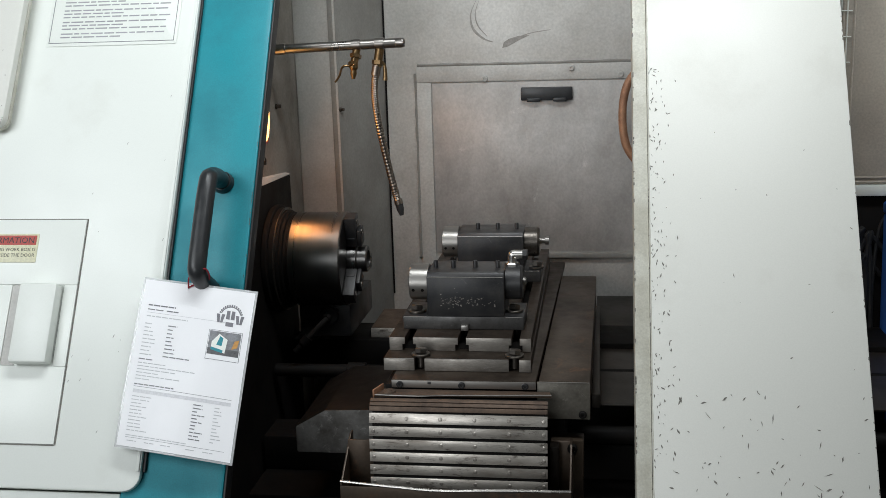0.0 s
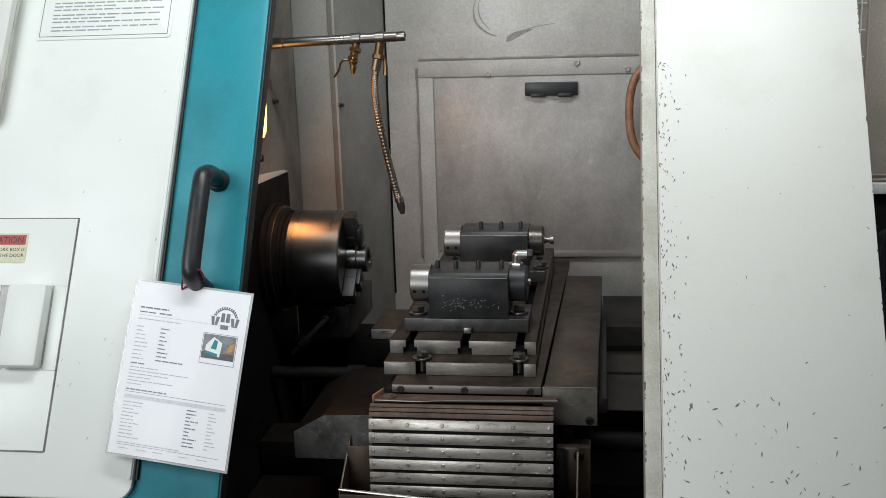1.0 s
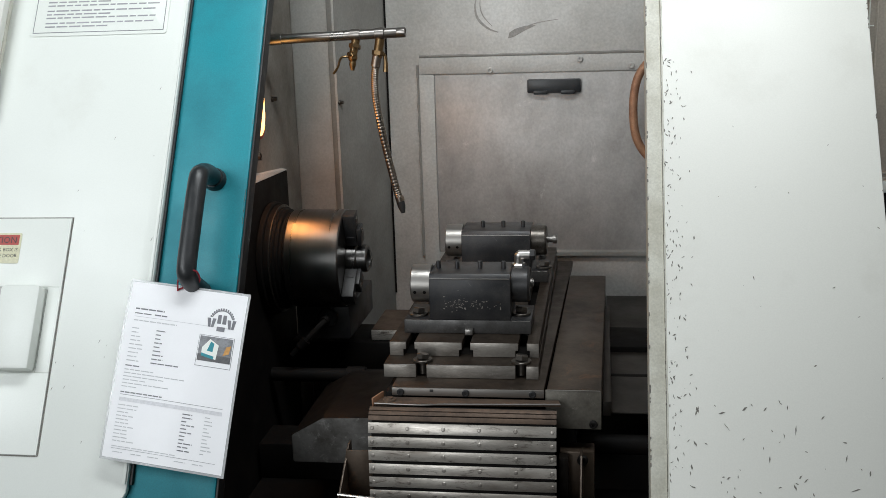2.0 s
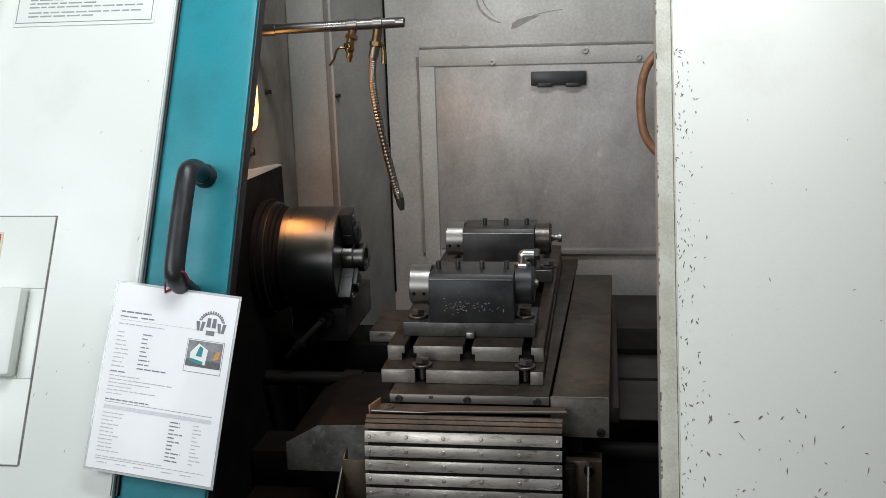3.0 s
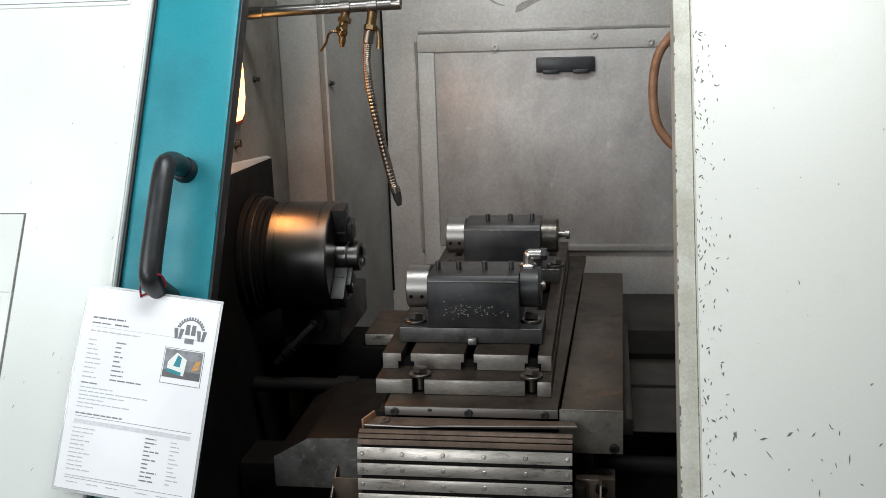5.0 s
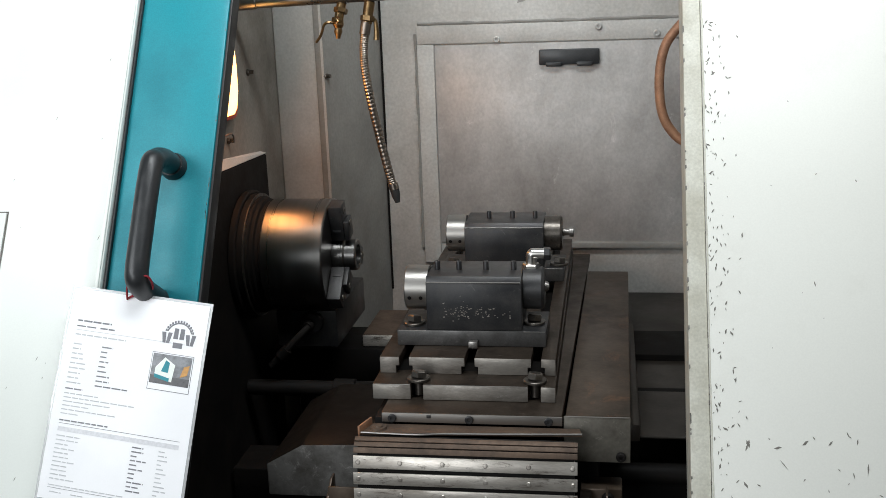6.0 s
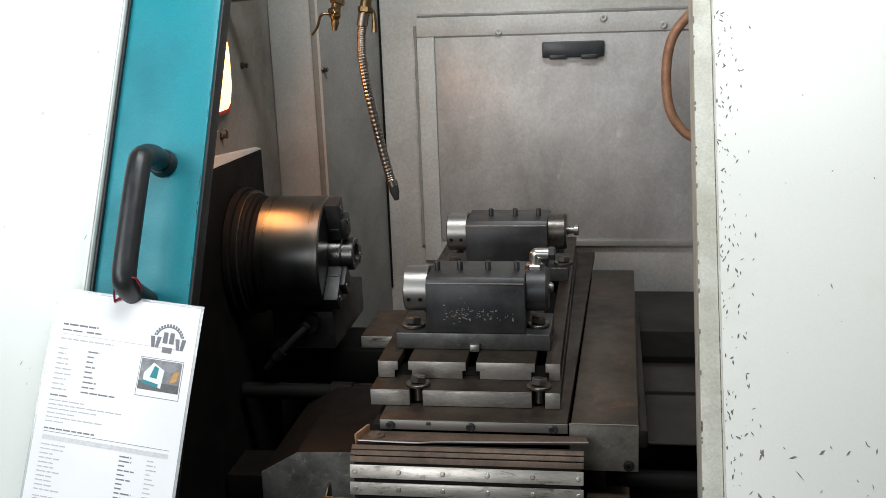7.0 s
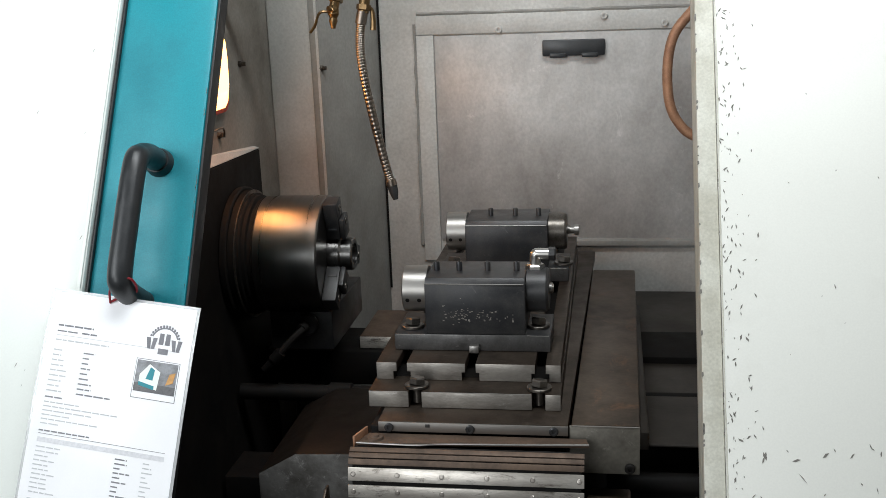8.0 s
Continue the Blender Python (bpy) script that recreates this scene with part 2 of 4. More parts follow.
def hexhead(a, axis, r, h, bm=None):
    return lathe([(0, 0), (0, r), (h * 0.8, r), (h, r * 0.86), (h, 0)], a, axis, 6, bm)


def spline(points, per=8):
    pts = [Vector(p) for p in points]
    out = []
    for i in range(len(pts) - 1):
        p0, p1, p2, p3 = pts[max(i - 1, 0)], pts[i], pts[i + 1], pts[min(i + 2, len(pts) - 1)]
        for k in range(per):
            t = k / per
            out.append(0.5 * ((2 * p1) + (p2 - p0) * t + (2 * p0 - 5 * p1 + 4 * p2 - p3) * t * t + (3 * p1 - p0 - 3 * p2 + p3) * t ** 3))
    return out + [pts[-1]]


def tube(points, radius, n=12, bm=None, wave=None):
    """Sweep a round section along points; wave(i) scales the radius from ring to ring."""
    own = bmesh.new()
    rings, side = [], None
    for i, p in enumerate(points):
        d = (points[min(i + 1, len(points) - 1)] - points[max(i - 1, 0)]).normalized()
        side = d.orthogonal().normalized() if side is None else (side - d * side.dot(d)).normalized()
        up = d.cross(side)
        r = radius * (wave(i) if wave else 1)
        rings.append([own.verts.new(p + side * r * math.cos(2 * math.pi * k / n) + up * r * math.sin(2 * math.pi * k / n)) for k in range(n)])
    for r0, r1 in zip(rings, rings[1:]):
        for k in range(n):
            own.faces.new((r0[k], r0[(k + 1) % n], r1[(k + 1) % n], r1[k]))
    own.faces.new(rings[0])
    own.faces.new(rings[-1])
    return merge(bm, own)


def prism(outline, axis, d0, d1, bevel=0.0015, bm=None):
    """Push an outline out along an axis: x takes (y, z), y takes (x, z), z takes (x, y)."""
    own = bmesh.new()
    put = {"x": lambda p, d: (d, p[0], p[1]), "y": lambda p, d: (p[0], d, p[1]), "z": lambda p, d: (p[0], p[1], d)}[axis]
    a = [own.verts.new(put(p, d0)) for p in outline]
    b = [own.verts.new(put(p, d1)) for p in outline]
    own.faces.new(a)
    own.faces.new(b)
    for k in range(len(a)):
        j = (k + 1) % len(a)
        own.faces.new((a[k], a[j], b[j], b[k]))
    bmesh.ops.recalc_face_normals(own, faces=own.faces)
    if bevel:
        bmesh.ops.bevel(own, geom=own.edges[:], offset=bevel, segments=2, affect="EDGES", profile=0.5)
    return merge(bm, own)


def rounded(x0, x1, y0, y1, r, n=6):
    out = []
    for cx, cy, a in ((x1 - r, y1 - r, 0), (x0 + r, y1 - r, 90), (x0 + r, y0 + r, 180), (x1 - r, y0 + r, 270)):
        out += [(cx + r * math.cos(radians(a + 90 * k / n)), cy + r * math.sin(radians(a + 90 * k / n))) for k in range(n + 1)]
    return out


# the lathe's front leans back: u along x, v up the slope, w out towards the hall
LEAN = 0.58
FRONT = Matrix(((1, 0, 0, 0), (0, LEAN, -1, 0), (0, 1, LEAN, 0), (0, 0, 0, 1)))
for _c in (1, 2):
    _k = math.hypot(1, LEAN)
    for _r in range(3):
        FRONT[_r][_c] /= _k
FRONT = Matrix.Translation((0, -0.56, 1.05)) @ FRONT


def front(bm):
    bmesh.ops.transform(bm, matrix=FRONT, verts=bm.verts)
    return bm


def slopeplate(outline, w0, w1, bevel=0.0015):
    return front(prism(outline, "z", w0, w1, bevel))

# ---------- hall round the lathe ----------
# unseen hall shell, coloured dark so that little light bounces back
single("floor", box(-6, 6, -7, 3, -0.1, 0, 0), M_FLOOR, "grey stained concrete floor of the workshop hall", "floor", kind="structure")
single("wall_south", box(-6, 6, -7.2, -7, 0, 5, 0), M_HALL, "plain dark hall wall behind the viewer", "wall", kind="structure")
single("wall_north", box(-6, 6, 3, 3.2, 0, 5, 0), M_HALL, "plain dark hall wall behind the lathe", "wall", kind="structure")
single("wall_west", box(-6.2, -6, -7, 3, 0, 5, 0), M_HALL, "plain dark hall wall", "wall", kind="structure")
single("wall_east", box(6, 6.2, -7, 3, 0, 5, 0), M_HALL, "plain dark hall wall", "wall", kind="structure")
single("ceiling", box(-6, 6, -7, 3, 5, 5.1, 0), M_HALL, "plain dark hall ceiling", "ceiling", kind="structure")

# ---------- enclosure of the lathe ----------
XL, YB = -0.37, 0.42      # headstock wall and back wall
single("wall_back", box(-0.196, 1.2, YB, YB + 0.03, 0.45, 2.3, 0.001), M_GREY, "grey painted sheet metal back wall with stains", "wall", kind="structure")
# column side drawn darker than its front: shade in the colour
single("wall_column_side", prism([(-0.262, 0.18), (-0.196, 0.42), (-0.196, 0.45), (-0.30, 0.45), (-0.28, 0.181)], "z", 0.45, 2.3, 0.001), M_GREY_SHADED, "grey side face of the folded corner column", "wall", kind="structure")
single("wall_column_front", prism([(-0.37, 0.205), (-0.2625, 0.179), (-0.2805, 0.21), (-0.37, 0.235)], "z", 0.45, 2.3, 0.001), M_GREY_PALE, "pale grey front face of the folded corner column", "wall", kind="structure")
single("wall_headstock", prism([(0.204, 0.45), (0.204, 2.3), (0.19, 2.3), (0.19, 2.21), (-0.83, 0.45)], "x", XL - 0.03, XL, 0.001), M_GREY_BROWN, "grey painted wall on the headstock side", "wall", kind="structure")
single("wall_tail", box(1.2, 1.23, -0.4, 0.45, 0.45, 2.3, 0.001), M_GREY, "grey painted wall on the tailstock side", "wall", kind="structure")
single("ceiling_enclosure", box(-0.8, 1.23, 0.15, 0.45, 2.3, 2.32, 0.001), M_GREY, "grey sheet metal roof of the lathe", "ceiling", kind="structure")
single("floor_chip_pan", box(-0.8, 1.23, -0.9, 0.45, 0.43, 0.45, 0.001), M_DARK, "dark oily chip pan under the bed", "floor", kind="structure")


def screw_on(parent, at, axis, r=0.006, h=0.005, mat=None):
    s = part("screw", lathe([(0, 0), (0, r), (h * 0.7, r), (h, r * 0.8), (h, r * 0.45), (h * 0.4, r * 0.42), (h * 0.4, 0)], at, axis, 14), mat or M_STEEL, parent)
    return s


# access panel in the back wall
panel = thing("access_panel", (0.2, YB, 1.2), "grey bolted access panel with welded frame on the back wall", "panel")
yb = YB - 0.0005
part("frame_strip", box(-0.113, 0.9, yb - 0.006, yb, 1.418, 1.458, 0.0012), M_GREY, panel)
part("frame_strip", box(-0.113, -0.076, yb - 0.006, yb, 0.925, 1.417, 0.0012), M_GREY, panel)
part("sheet", box(-0.0745, 0.9, yb - 0.003, yb, 0.972, 1.4155, 0.001), M_SHEET, panel, "stained thin metal sheet")
rng = random.Random(3)
for pts in ([(-0.116, 0.96 + 0.02 * k) for k in range(25)], [(-0.11 + 0.022 * k, 1.461) for k in range(46)]):
    part("weld_seam", tube([Vector((x + rng.uniform(-0.0008, 0.0008), yb - 0.002, z + rng.uniform(-0.0012, 0.0012))) for x, z in pts], 0.0040, 6, wave=lambda i: 0.7 + 0.6 * rng.random()), M_GREY_SHADED, panel)
for x, z in ((0.063, 1.425), (0.403, 1.429), (0.281, 1.447)):
    screw_on(panel, (x, yb - 0.006, z), (0, -1, 0), 0.0075, 0.006, M_GREY)
ledge = single("drip_rail", prism([(YB - 0.001, 0.976), (YB - 0.012, 0.972), (YB - 0.012, 0.960), (YB - 0.001, 0.960)], "x", -0.06, 1.1, 0.001), M_GREY_SHADED, "narrow grey metal drip rail along the back wall", "rail")
grip = thing("panel_handle", (0.218, YB, 1.383), "black plastic recessed handle on the access panel", "handle")
part("body", box(0.154, 0.283, yb - 0.016, yb - 0.0035, 1.368, 1.401, 0.003), M_PLASTIC, grip)
for x in (0.186, 0.252):
    part("finger_lip", box(x - 0.017, x + 0.017, yb - 0.018, yb - 0.012, 1.3645, 1.374, 0.002), M_PLASTIC, grip)

# bolts on the headstock side
for at, ax in (((XL, 0.024, 1.3985), (1, 0, 0)), ((-0.263, 0.186, 1.374), (0.96, -0.27, 0)), ((XL, -0.1105, 1.2894), (1, 0, 0))):
    b = thing("wall_bolt", at, "small steel bolt end on the grey wall", "bolt", "wall bolts")
    part("shank", rod(Vector(at), Vector(at) + Vector(ax) * 0.013, 0.0042, 12), M_BOLT, b)
    part("nut", hexhead(Vector(at), Vector(ax), 0.0068, 0.005), M_BOLT, b)

hook = single("wire_hook", tube(spline([(XL + 0.002, -0.195, 1.296), (XL + 0.014, -0.165, 1.304), (XL + 0.016, -0.130, 1.304), (XL + 0.014, -0.118, 1.293), (XL + 0.006, -0.113, 1.287)], 6), 0.0016, 8), M_BOLT, "small bent wire hook on the grey wall", "hook")
# work lamp on the headstock wall
lamp = thing("work_lamp", (XL, -0.16, 1.39), "glowing orange machine work lamp on the headstock wall", "lamp")
part("housing", prism(rounded(-0.30, -0.080, 1.328, 1.462, 0.02), "x", XL + 0.001, XL + 0.014, 0.002), M_RED, lamp, "red lamp rim")
part("lens", prism([(-0.29, 1.337), (-0.115, 1.337), (-0.099, 1.346), (-0.087, 1.375), (-0.085, 1.42), (-0.088, 1.445), (-0.097, 1.456), (-0.29, 1.456)], "x", XL + 0.0145, XL + 0.019, 0.001), M_LENS, lamp, "glowing lamp glass")

# headstock box with the ledge
head = thing("headstock", (XL, -0.1, 0.5), "near-black headstock housing under the lamp, shade in its colour", "machine part")
bm = bmesh.new()
near = [bm.verts.new(c) for c in ((XL + 0.001, -0.40, 1.282), (-0.358, -0.40, 1.252), (-0.358, -0.80, 0.5), (XL + 0.001, -0.80, 0.5))]
far = [bm.verts.new(c) for c in ((XL + 0.001, 0.063, 1.240), (-0.358, 0.063, 1.237), (-0.358, 0.063, 0.5), (XL + 0.001, 0.063, 0.5))]
for q in (near, far, *[(near[a], near[(a + 1) % 4], far[(a + 1) % 4], far[a]) for a in range(4)]):
    bm.faces.new(q)
bmesh.ops.recalc_face_normals(bm, faces=bm.faces)
bmesh.ops.bevel(bm, geom=bm.edges[:], offset=0.0015, segments=2, affect="EDGES")
# housing lies in shadow, which its near-black colour carries
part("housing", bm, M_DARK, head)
bm = bmesh.new()
lip = [(XL + 0.0012, -0.398, 1.2835), (-0.3585, -0.398, 1.2535), (-0.3585, 0.062, 1.2385), (XL + 0.0012, 0.062, 1.2415)]
lo, hi = [bm.verts.new(c) for c in lip], [bm.verts.new((x, y, z + 0.0015)) for x, y, z in lip]
for q in (lo, hi, *[(lo[a], lo[(a + 1) % 4], hi[(a + 1) % 4], hi[a]) for a in range(4)]):
    bm.faces.new(q)
part("ledge_plate", bm, M_GREY_PALE, head, "pale painted ledge under the lamp")
# blackened steel here stands in for the shade below the chuck
part("lower_box", box(-0.30, -0.186, -0.125, 0.10, 0.908, 0.978, 0.003), M_BLOCK, head)
for z in (1.10, 1.18):
    screw_on(head, (-0.358, -0.30, z), (1, 0, 0), 0.007)

# chuck
AX = Vector((0, -0.08, 1.072))
ax0 = Vector((-0.3572, AX.y, AX.z))
chuck = thing("lathe_chuck", tuple(ax0), "round steel three-jaw lathe chuck on the spindle nose", "chuck")
part("flange", lathe([(0, 0), (0, 0.118), (0.002, 0.1195), (0.011, 0.1195), (0.013, 0.117), (0.013, 0.09), (0.013, 0)], ax0, (1, 0, 0), 72), M_DARK, chuck, "dark oily spindle flange")
part("adapter_ring", lathe([(0.0135, 0), (0.0135, 0.113), (0.024, 0.113), (0.026, 0.108), (0.032, 0.108), (0.034, 0.104), (0.040, 0.104), (0.042, 0.0985), (0.047, 0.0985), (0.049, 0.1005), (0.0515, 0.1005), (0.0515, 0.0)], ax0, (1, 0, 0), 72), M_DARK, chuck)
part("rim_ring", lathe([(0.0242, 0.1075), (0.0242, 0.1138), (0.0262, 0.1138), (0.0262, 0.1075)], ax0, (1, 0, 0), 72), M_BOLT, chuck)
part("body", lathe([(0.052, 0), (0.052, 0.1015), (0.0535, 0.103), (0.162, 0.103), (0.1645, 0.1005), (0.1645, 0.040), (0.163, 0.039), (0.163, 0)], ax0, (1, 0, 0), 96), M_CHUCK, chuck)
part("nose_ring", lathe([(0.1635, 0), (0.1635, 0.032), (0.184, 0.032), (0.187, 0.029), (0.205, 0.029), (0.207, 0.027), (0.207, 0.019), (0.183, 0.018), (0.183, 0)], ax0, (1, 0, 0), 48), M_CHUCK, chuck)
for k in range(3):
    bm = bmesh.new()
    box(0.165, 0.190, -0.017, 0.017, 0.036, 0.104, 0.002, bm)
    box(0.1902, 0.199, -0.017, 0.017, 0.036, 0.074, 0.002, bm)
    box(0.170, 0.186, -0.0185, 0.0185, 0.052, 0.058, 0.001, bm)
    bmesh.ops.transform(bm, matrix=Matrix.Translation(ax0) @ Matrix.Rotation(radians(14 + 120 * k), 4, "X"), verts=bm.verts)
    jaw = part("jaw", bm, M_BLOCK, chuck)
    for d in (0.066, 0.090):
        at = Vector(ax0) + Matrix.Rotation(radians(14 + 120 * k), 3, "X") @ Vector((0.1992 if d < 0.07 else 0.1902, 0, d))
        part("jaw_screw", lathe([(0, 0), (0, 0.0065), (0.0012, 0.0062), (0.0012, 0.0035), (0.0004, 0.0033), (0.0004, 0)], at, (1, 0, 0), 14), M_BOLT, jaw)

# coolant pipe, valves and hoses
PY = -0.05
pipe = thing("coolant_pipe", (XL, PY, 1.53), "horizontal steel coolant pipe with two outlets", "pipe")
part("tube", lathe([(0, 0), (0, 0.0102), (0.245, 0.0102), (0.2465, 0.0098), (0.2475, 0.0102), (0.263, 0.0102), (0.264, 0.009), (0.264, 0.0078), (0.255, 0.0076), (0.255, 0)], (-0.322, PY, 1.5265), (1, 0, 0.027), 28), M_PIPE, pipe, "shiny steel tube")
part("sleeve", rod((XL + 0.0, PY, 1.524), (-0.316, PY, 1.5268), 0.0118, 24), M_PIPE, pipe)
vx = -0.161
for sx in (-0.161, -0.111):
    part("branch_collar", lathe([(0, 0.0103), (0.001, 0.0122), (0.019, 0.0122), (0.020, 0.0103)], (sx - 0.010, PY, 1.5308 + (sx + 0.161) * 0.027), (1, 0, 0.027), 24), M_PIPE, pipe)
valve = part("valve", rod((vx, PY, 1.522), (vx - 0.006, PY - 0.008, 1.492), 0.0085, 16), M_BRASS, pipe, "small brass tap")
part("spout", lathe([(0, 0), (0, 0.009), (0.010, 0.010), (0.016, 0.0065), (0.022, 0.0075), (0.030, 0.0045), (0.034, 0.004), (0.034, 0)], (vx - 0.006, PY - 0.008, 1.494), (-0.05, -0.1, -1), 16), M_BRASS, valve)
part("lever", tube(spline([(vx - 0.010, PY - 0.012, 1.487), (vx - 0.022, PY - 0.020, 1.489), (vx - 0.030, PY - 0.020, 1.484), (vx - 0.036, PY - 0.020, 1.468), (vx - 0.046, PY - 0.02, 1.455)]), 0.0024, 8), M_BRASS, valve)
part("hex_nut", hexhead((vx - 0.0015, PY - 0.002, 1.512), (-0.2, -0.25, -1), 0.0125, 0.009), M_BRASS, valve)
part("bonnet", lathe([(0, 0), (0, 0.008), (0.006, 0.008), (0.007, 0.005), (0.013, 0.005), (0.013, 0)], (vx - 0.004, PY - 0.010, 1.492), (-0.7, -0.7, 0.1), 14), M_BRASS, valve)
part("stem_nut", hexhead((vx - 0.003, PY - 0.009, 1.49), (-0.6, -0.8, 0), 0.007, 0.010), M_BRASS, valve)
hx = -0.111
nip = part("outlet", rod((hx, PY, 1.522), (hx - 0.0065, PY - 0.004, 1.484), 0.0095, 16), M_BRASS, pipe, "brass outlet nipple")
part("hex_nut", hexhead((hx - 0.0045, PY - 0.0025, 1.498), (-0.15, -0.1, -1), 0.0125, 0.010), M_BRASS, nip)
part("lever", tube(spline([(hx - 0.002, PY + 0.002, 1.494), (hx + 0.006, PY + 0.006, 1.489), (hx + 0.008, PY + 0.006, 1.472), (hx + 0.007, PY + 0.006, 1.455)], 6), 0.0045, 10, wave=lambda i: 0.6 + 0.035 * i), M_BRASS, nip)
hose = thing("flexible_hose", (-0.12, PY, 1.48), "corrugated shiny metal coolant hose hanging from the pipe", "hose")
way_pts = spline([(-0.119, PY - 0.004, 1.482), (-0.1240, PY - 0.006, 1.45), (-0.1245, PY - 0.006, 1.41), (-0.1175, PY - 0.004, 1.352), (-0.1045, PY, 1.278), (-0.089, PY, 1.208), (-0.0825, PY, 1.186)], 40)
part("corrugated_sleeve", tube(way_pts, 0.0078, 16, wave=lambda i: (0.94, 1.01, 1.035, 1.01)[i % 4] if i > 18 else 0.95), M_HOSE, hose)
part("collar", rod((-0.118, PY - 0.004, 1.488), (-0.1225, PY - 0.005, 1.466), 0.0098, 18), M_HOSE, hose)
part("end_ring", rod((-0.0855, PY, 1.198), (-0.0825, PY, 1.187), 0.0092, 18), M_HOSE, hose)
part("nozzle_tip", lathe([(0, 0), (0, 0.0085), (0.012, 0.0082), (0.026, 0.0045), (0.026, 0)], (-0.083, PY, 1.188), (0.2, 0, -1), 16), M_RUBBER, hose, "black rubber tip")
rh = thing("braided_hose", (0.44, 0.33, 1.3), "copper coloured braided coolant hose beside the back wall", "hose")
part("hose", tube(spline([(0.56, 0.34, 1.50), (0.49, 0.335, 1.488), (0.445, 0.33, 1.447), (0.416, 0.33, 1.405), (0.406, 0.33, 1.345), (0.411, 0.33, 1.277), (0.430, 0.33, 1.235), (0.462, 0.33, 1.208), (0.53, 0.34, 1.19), (0.57, 0.41, 1.19)], 16), 0.0098, 16, wave=lambda i: 1.0 + 0.03 * (i % 2)), M_COPPER, rh)

# nozzle arm under the chuck
na = thing("coolant_nozzle", (-0.26, -0.13, 0.94), "dark jointed coolant nozzle under the chuck", "nozzle")
part("hub", lathe([(0, 0), (0, 0.02), (0.004, 0.021), (0.010, 0.018), (0.012, 0.011), (0.012, 0)], (-0.2315, -0.1255, 0.956), (0, -1, 0), 24), M_RUBBER, na)
part("ball", lathe([(0.008, 0), (0.008, 0.009), (0.016, 0.011), (0.024, 0.008), (0.024, 0)], (-0.2315, -0.1255, 0.956), (-0.2, -1, -0.1), 16), M_DARK, na)
part("tube", tube(spline([(-0.233, -0.148, 0.954), (-0.246, -0.160, 0.943), (-0.262, -0.170, 0.927), (-0.272, -0.176, 0.916)]), 0.006, 10), M_DARK, na)
part("tip", lathe([(0, 0), (0, 0.010), (0.02, 0.010), (0.024, 0.007), (0.045, 0.006), (0.045, 0)], (-0.268, -0.174, 0.920), (-0.7, -0.1, -0.7), 12), M_DARK, na)

# ---------- bed ----------
bed = thing("lathe_bed", (0.2, 0, 0.45), "dark oily cast iron lathe bed with guide ways", "machine bed")
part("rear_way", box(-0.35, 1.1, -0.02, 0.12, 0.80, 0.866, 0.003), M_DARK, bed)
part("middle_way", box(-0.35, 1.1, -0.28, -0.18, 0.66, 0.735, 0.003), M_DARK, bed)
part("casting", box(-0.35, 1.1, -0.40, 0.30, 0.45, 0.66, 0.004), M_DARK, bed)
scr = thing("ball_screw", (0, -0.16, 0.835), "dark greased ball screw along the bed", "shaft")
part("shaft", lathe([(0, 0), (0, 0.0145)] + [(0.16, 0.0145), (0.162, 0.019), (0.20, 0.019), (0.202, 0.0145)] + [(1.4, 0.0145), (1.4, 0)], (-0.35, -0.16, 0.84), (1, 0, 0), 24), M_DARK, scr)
scr2 = thing("feed_shaft", (0.4, -0.37, 0.79), "dark steel feed shaft below the cover", "shaft")
part("shaft", rod((0.2, -0.37, 0.795), (1.15, -0.37, 0.795), 0.017, 24), M_DARK, scr2)
tray_r = thing("bed_cover", (0.6, 0.05, 0.85), "brown stained sheet metal cover over the rear of the bed", "cover")
part("sheet", prism([(-0.352, 0.846), (-0.352, 0.850), (0.41, 0.858), (0.41, 0.846)], "x", 0.345, 1.15, 0.0008), M_BED_SHEET, tray_r)
part("side_rail", box(0.336, 0.352, -0.365, 0.26, 0.846, 0.874, 0.0015), M_BED_SHEET, tray_r)
part("tooth_strip", box(0.326, 0.337, -0.30, 0.25, 0.846, 0.895, 0.001), M_BED_SHEET, tray_r)
single("front_rail_cover", box(0.30, 1.15, -0.42, -0.39, 0.46, 0.62, 0.004), M_TEAL, "dark teal front rail of the lathe base", "machine part")

# front casting under the carriage
single("corner_gap", box(-0.1955, -0.1915, YB - 0.0035, YB - 0.0004, 0.86, 2.2, 0), M_DARK, "dark open joint in the enclosure corner", "joint", kind="structure")
# wiped grease arcs on the back wall
sm = thing("grease_smear", (0.1, YB, 1.54), "dark wiped grease arcs on the back wall", "stain")
for pts, wd in (([(0.045, 1.62), (0.030, 1.585), (0.035, 1.55), (0.06, 1.525), (0.085, 1.515)], 0.0022), ([(0.055, 1.625), (0.042, 1.59), (0.047, 1.558), (0.07, 1.53)], 0.0012),
                ([(0.115, 1.507), (0.14, 1.522), (0.18, 1.535), (0.23, 1.542)], 0.0016)):
    bm = bmesh.new()
    line = spline([(x, YB - 0.0006, z) for x, z in pts], 6)
    n0 = len(line)
    vs = []
    for i, q in enumerate(line):
        w = wd * (0.35 + 0.65 * math.sin(math.pi * (i + 0.5) / n0))
        vs.append((bm.verts.new(q + Vector((w, 0, w))), bm.verts.new(q - Vector((w, 0, w)))))
    for (a, b), (c, d) in zip(vs, vs[1:]):
        bm.faces.new((a, c, d, b))
    part("arc", bm, M_SMUDGE, sm)
bm = bmesh.new()
bm.faces.new([bm.verts.new((x, YB - 0.0008, z)) for x, z in ((0.108, 1.500), (0.122, 1.503), (0.150, 1.518), (0.178, 1.530), (0.150, 1.529), (0.125, 1.522), (0.112, 1.514))])
part("blot", bm, M_SMUDGE, sm)
# ---------- carriage ----------
CX = 0.018               # where the carriage stands along the bed


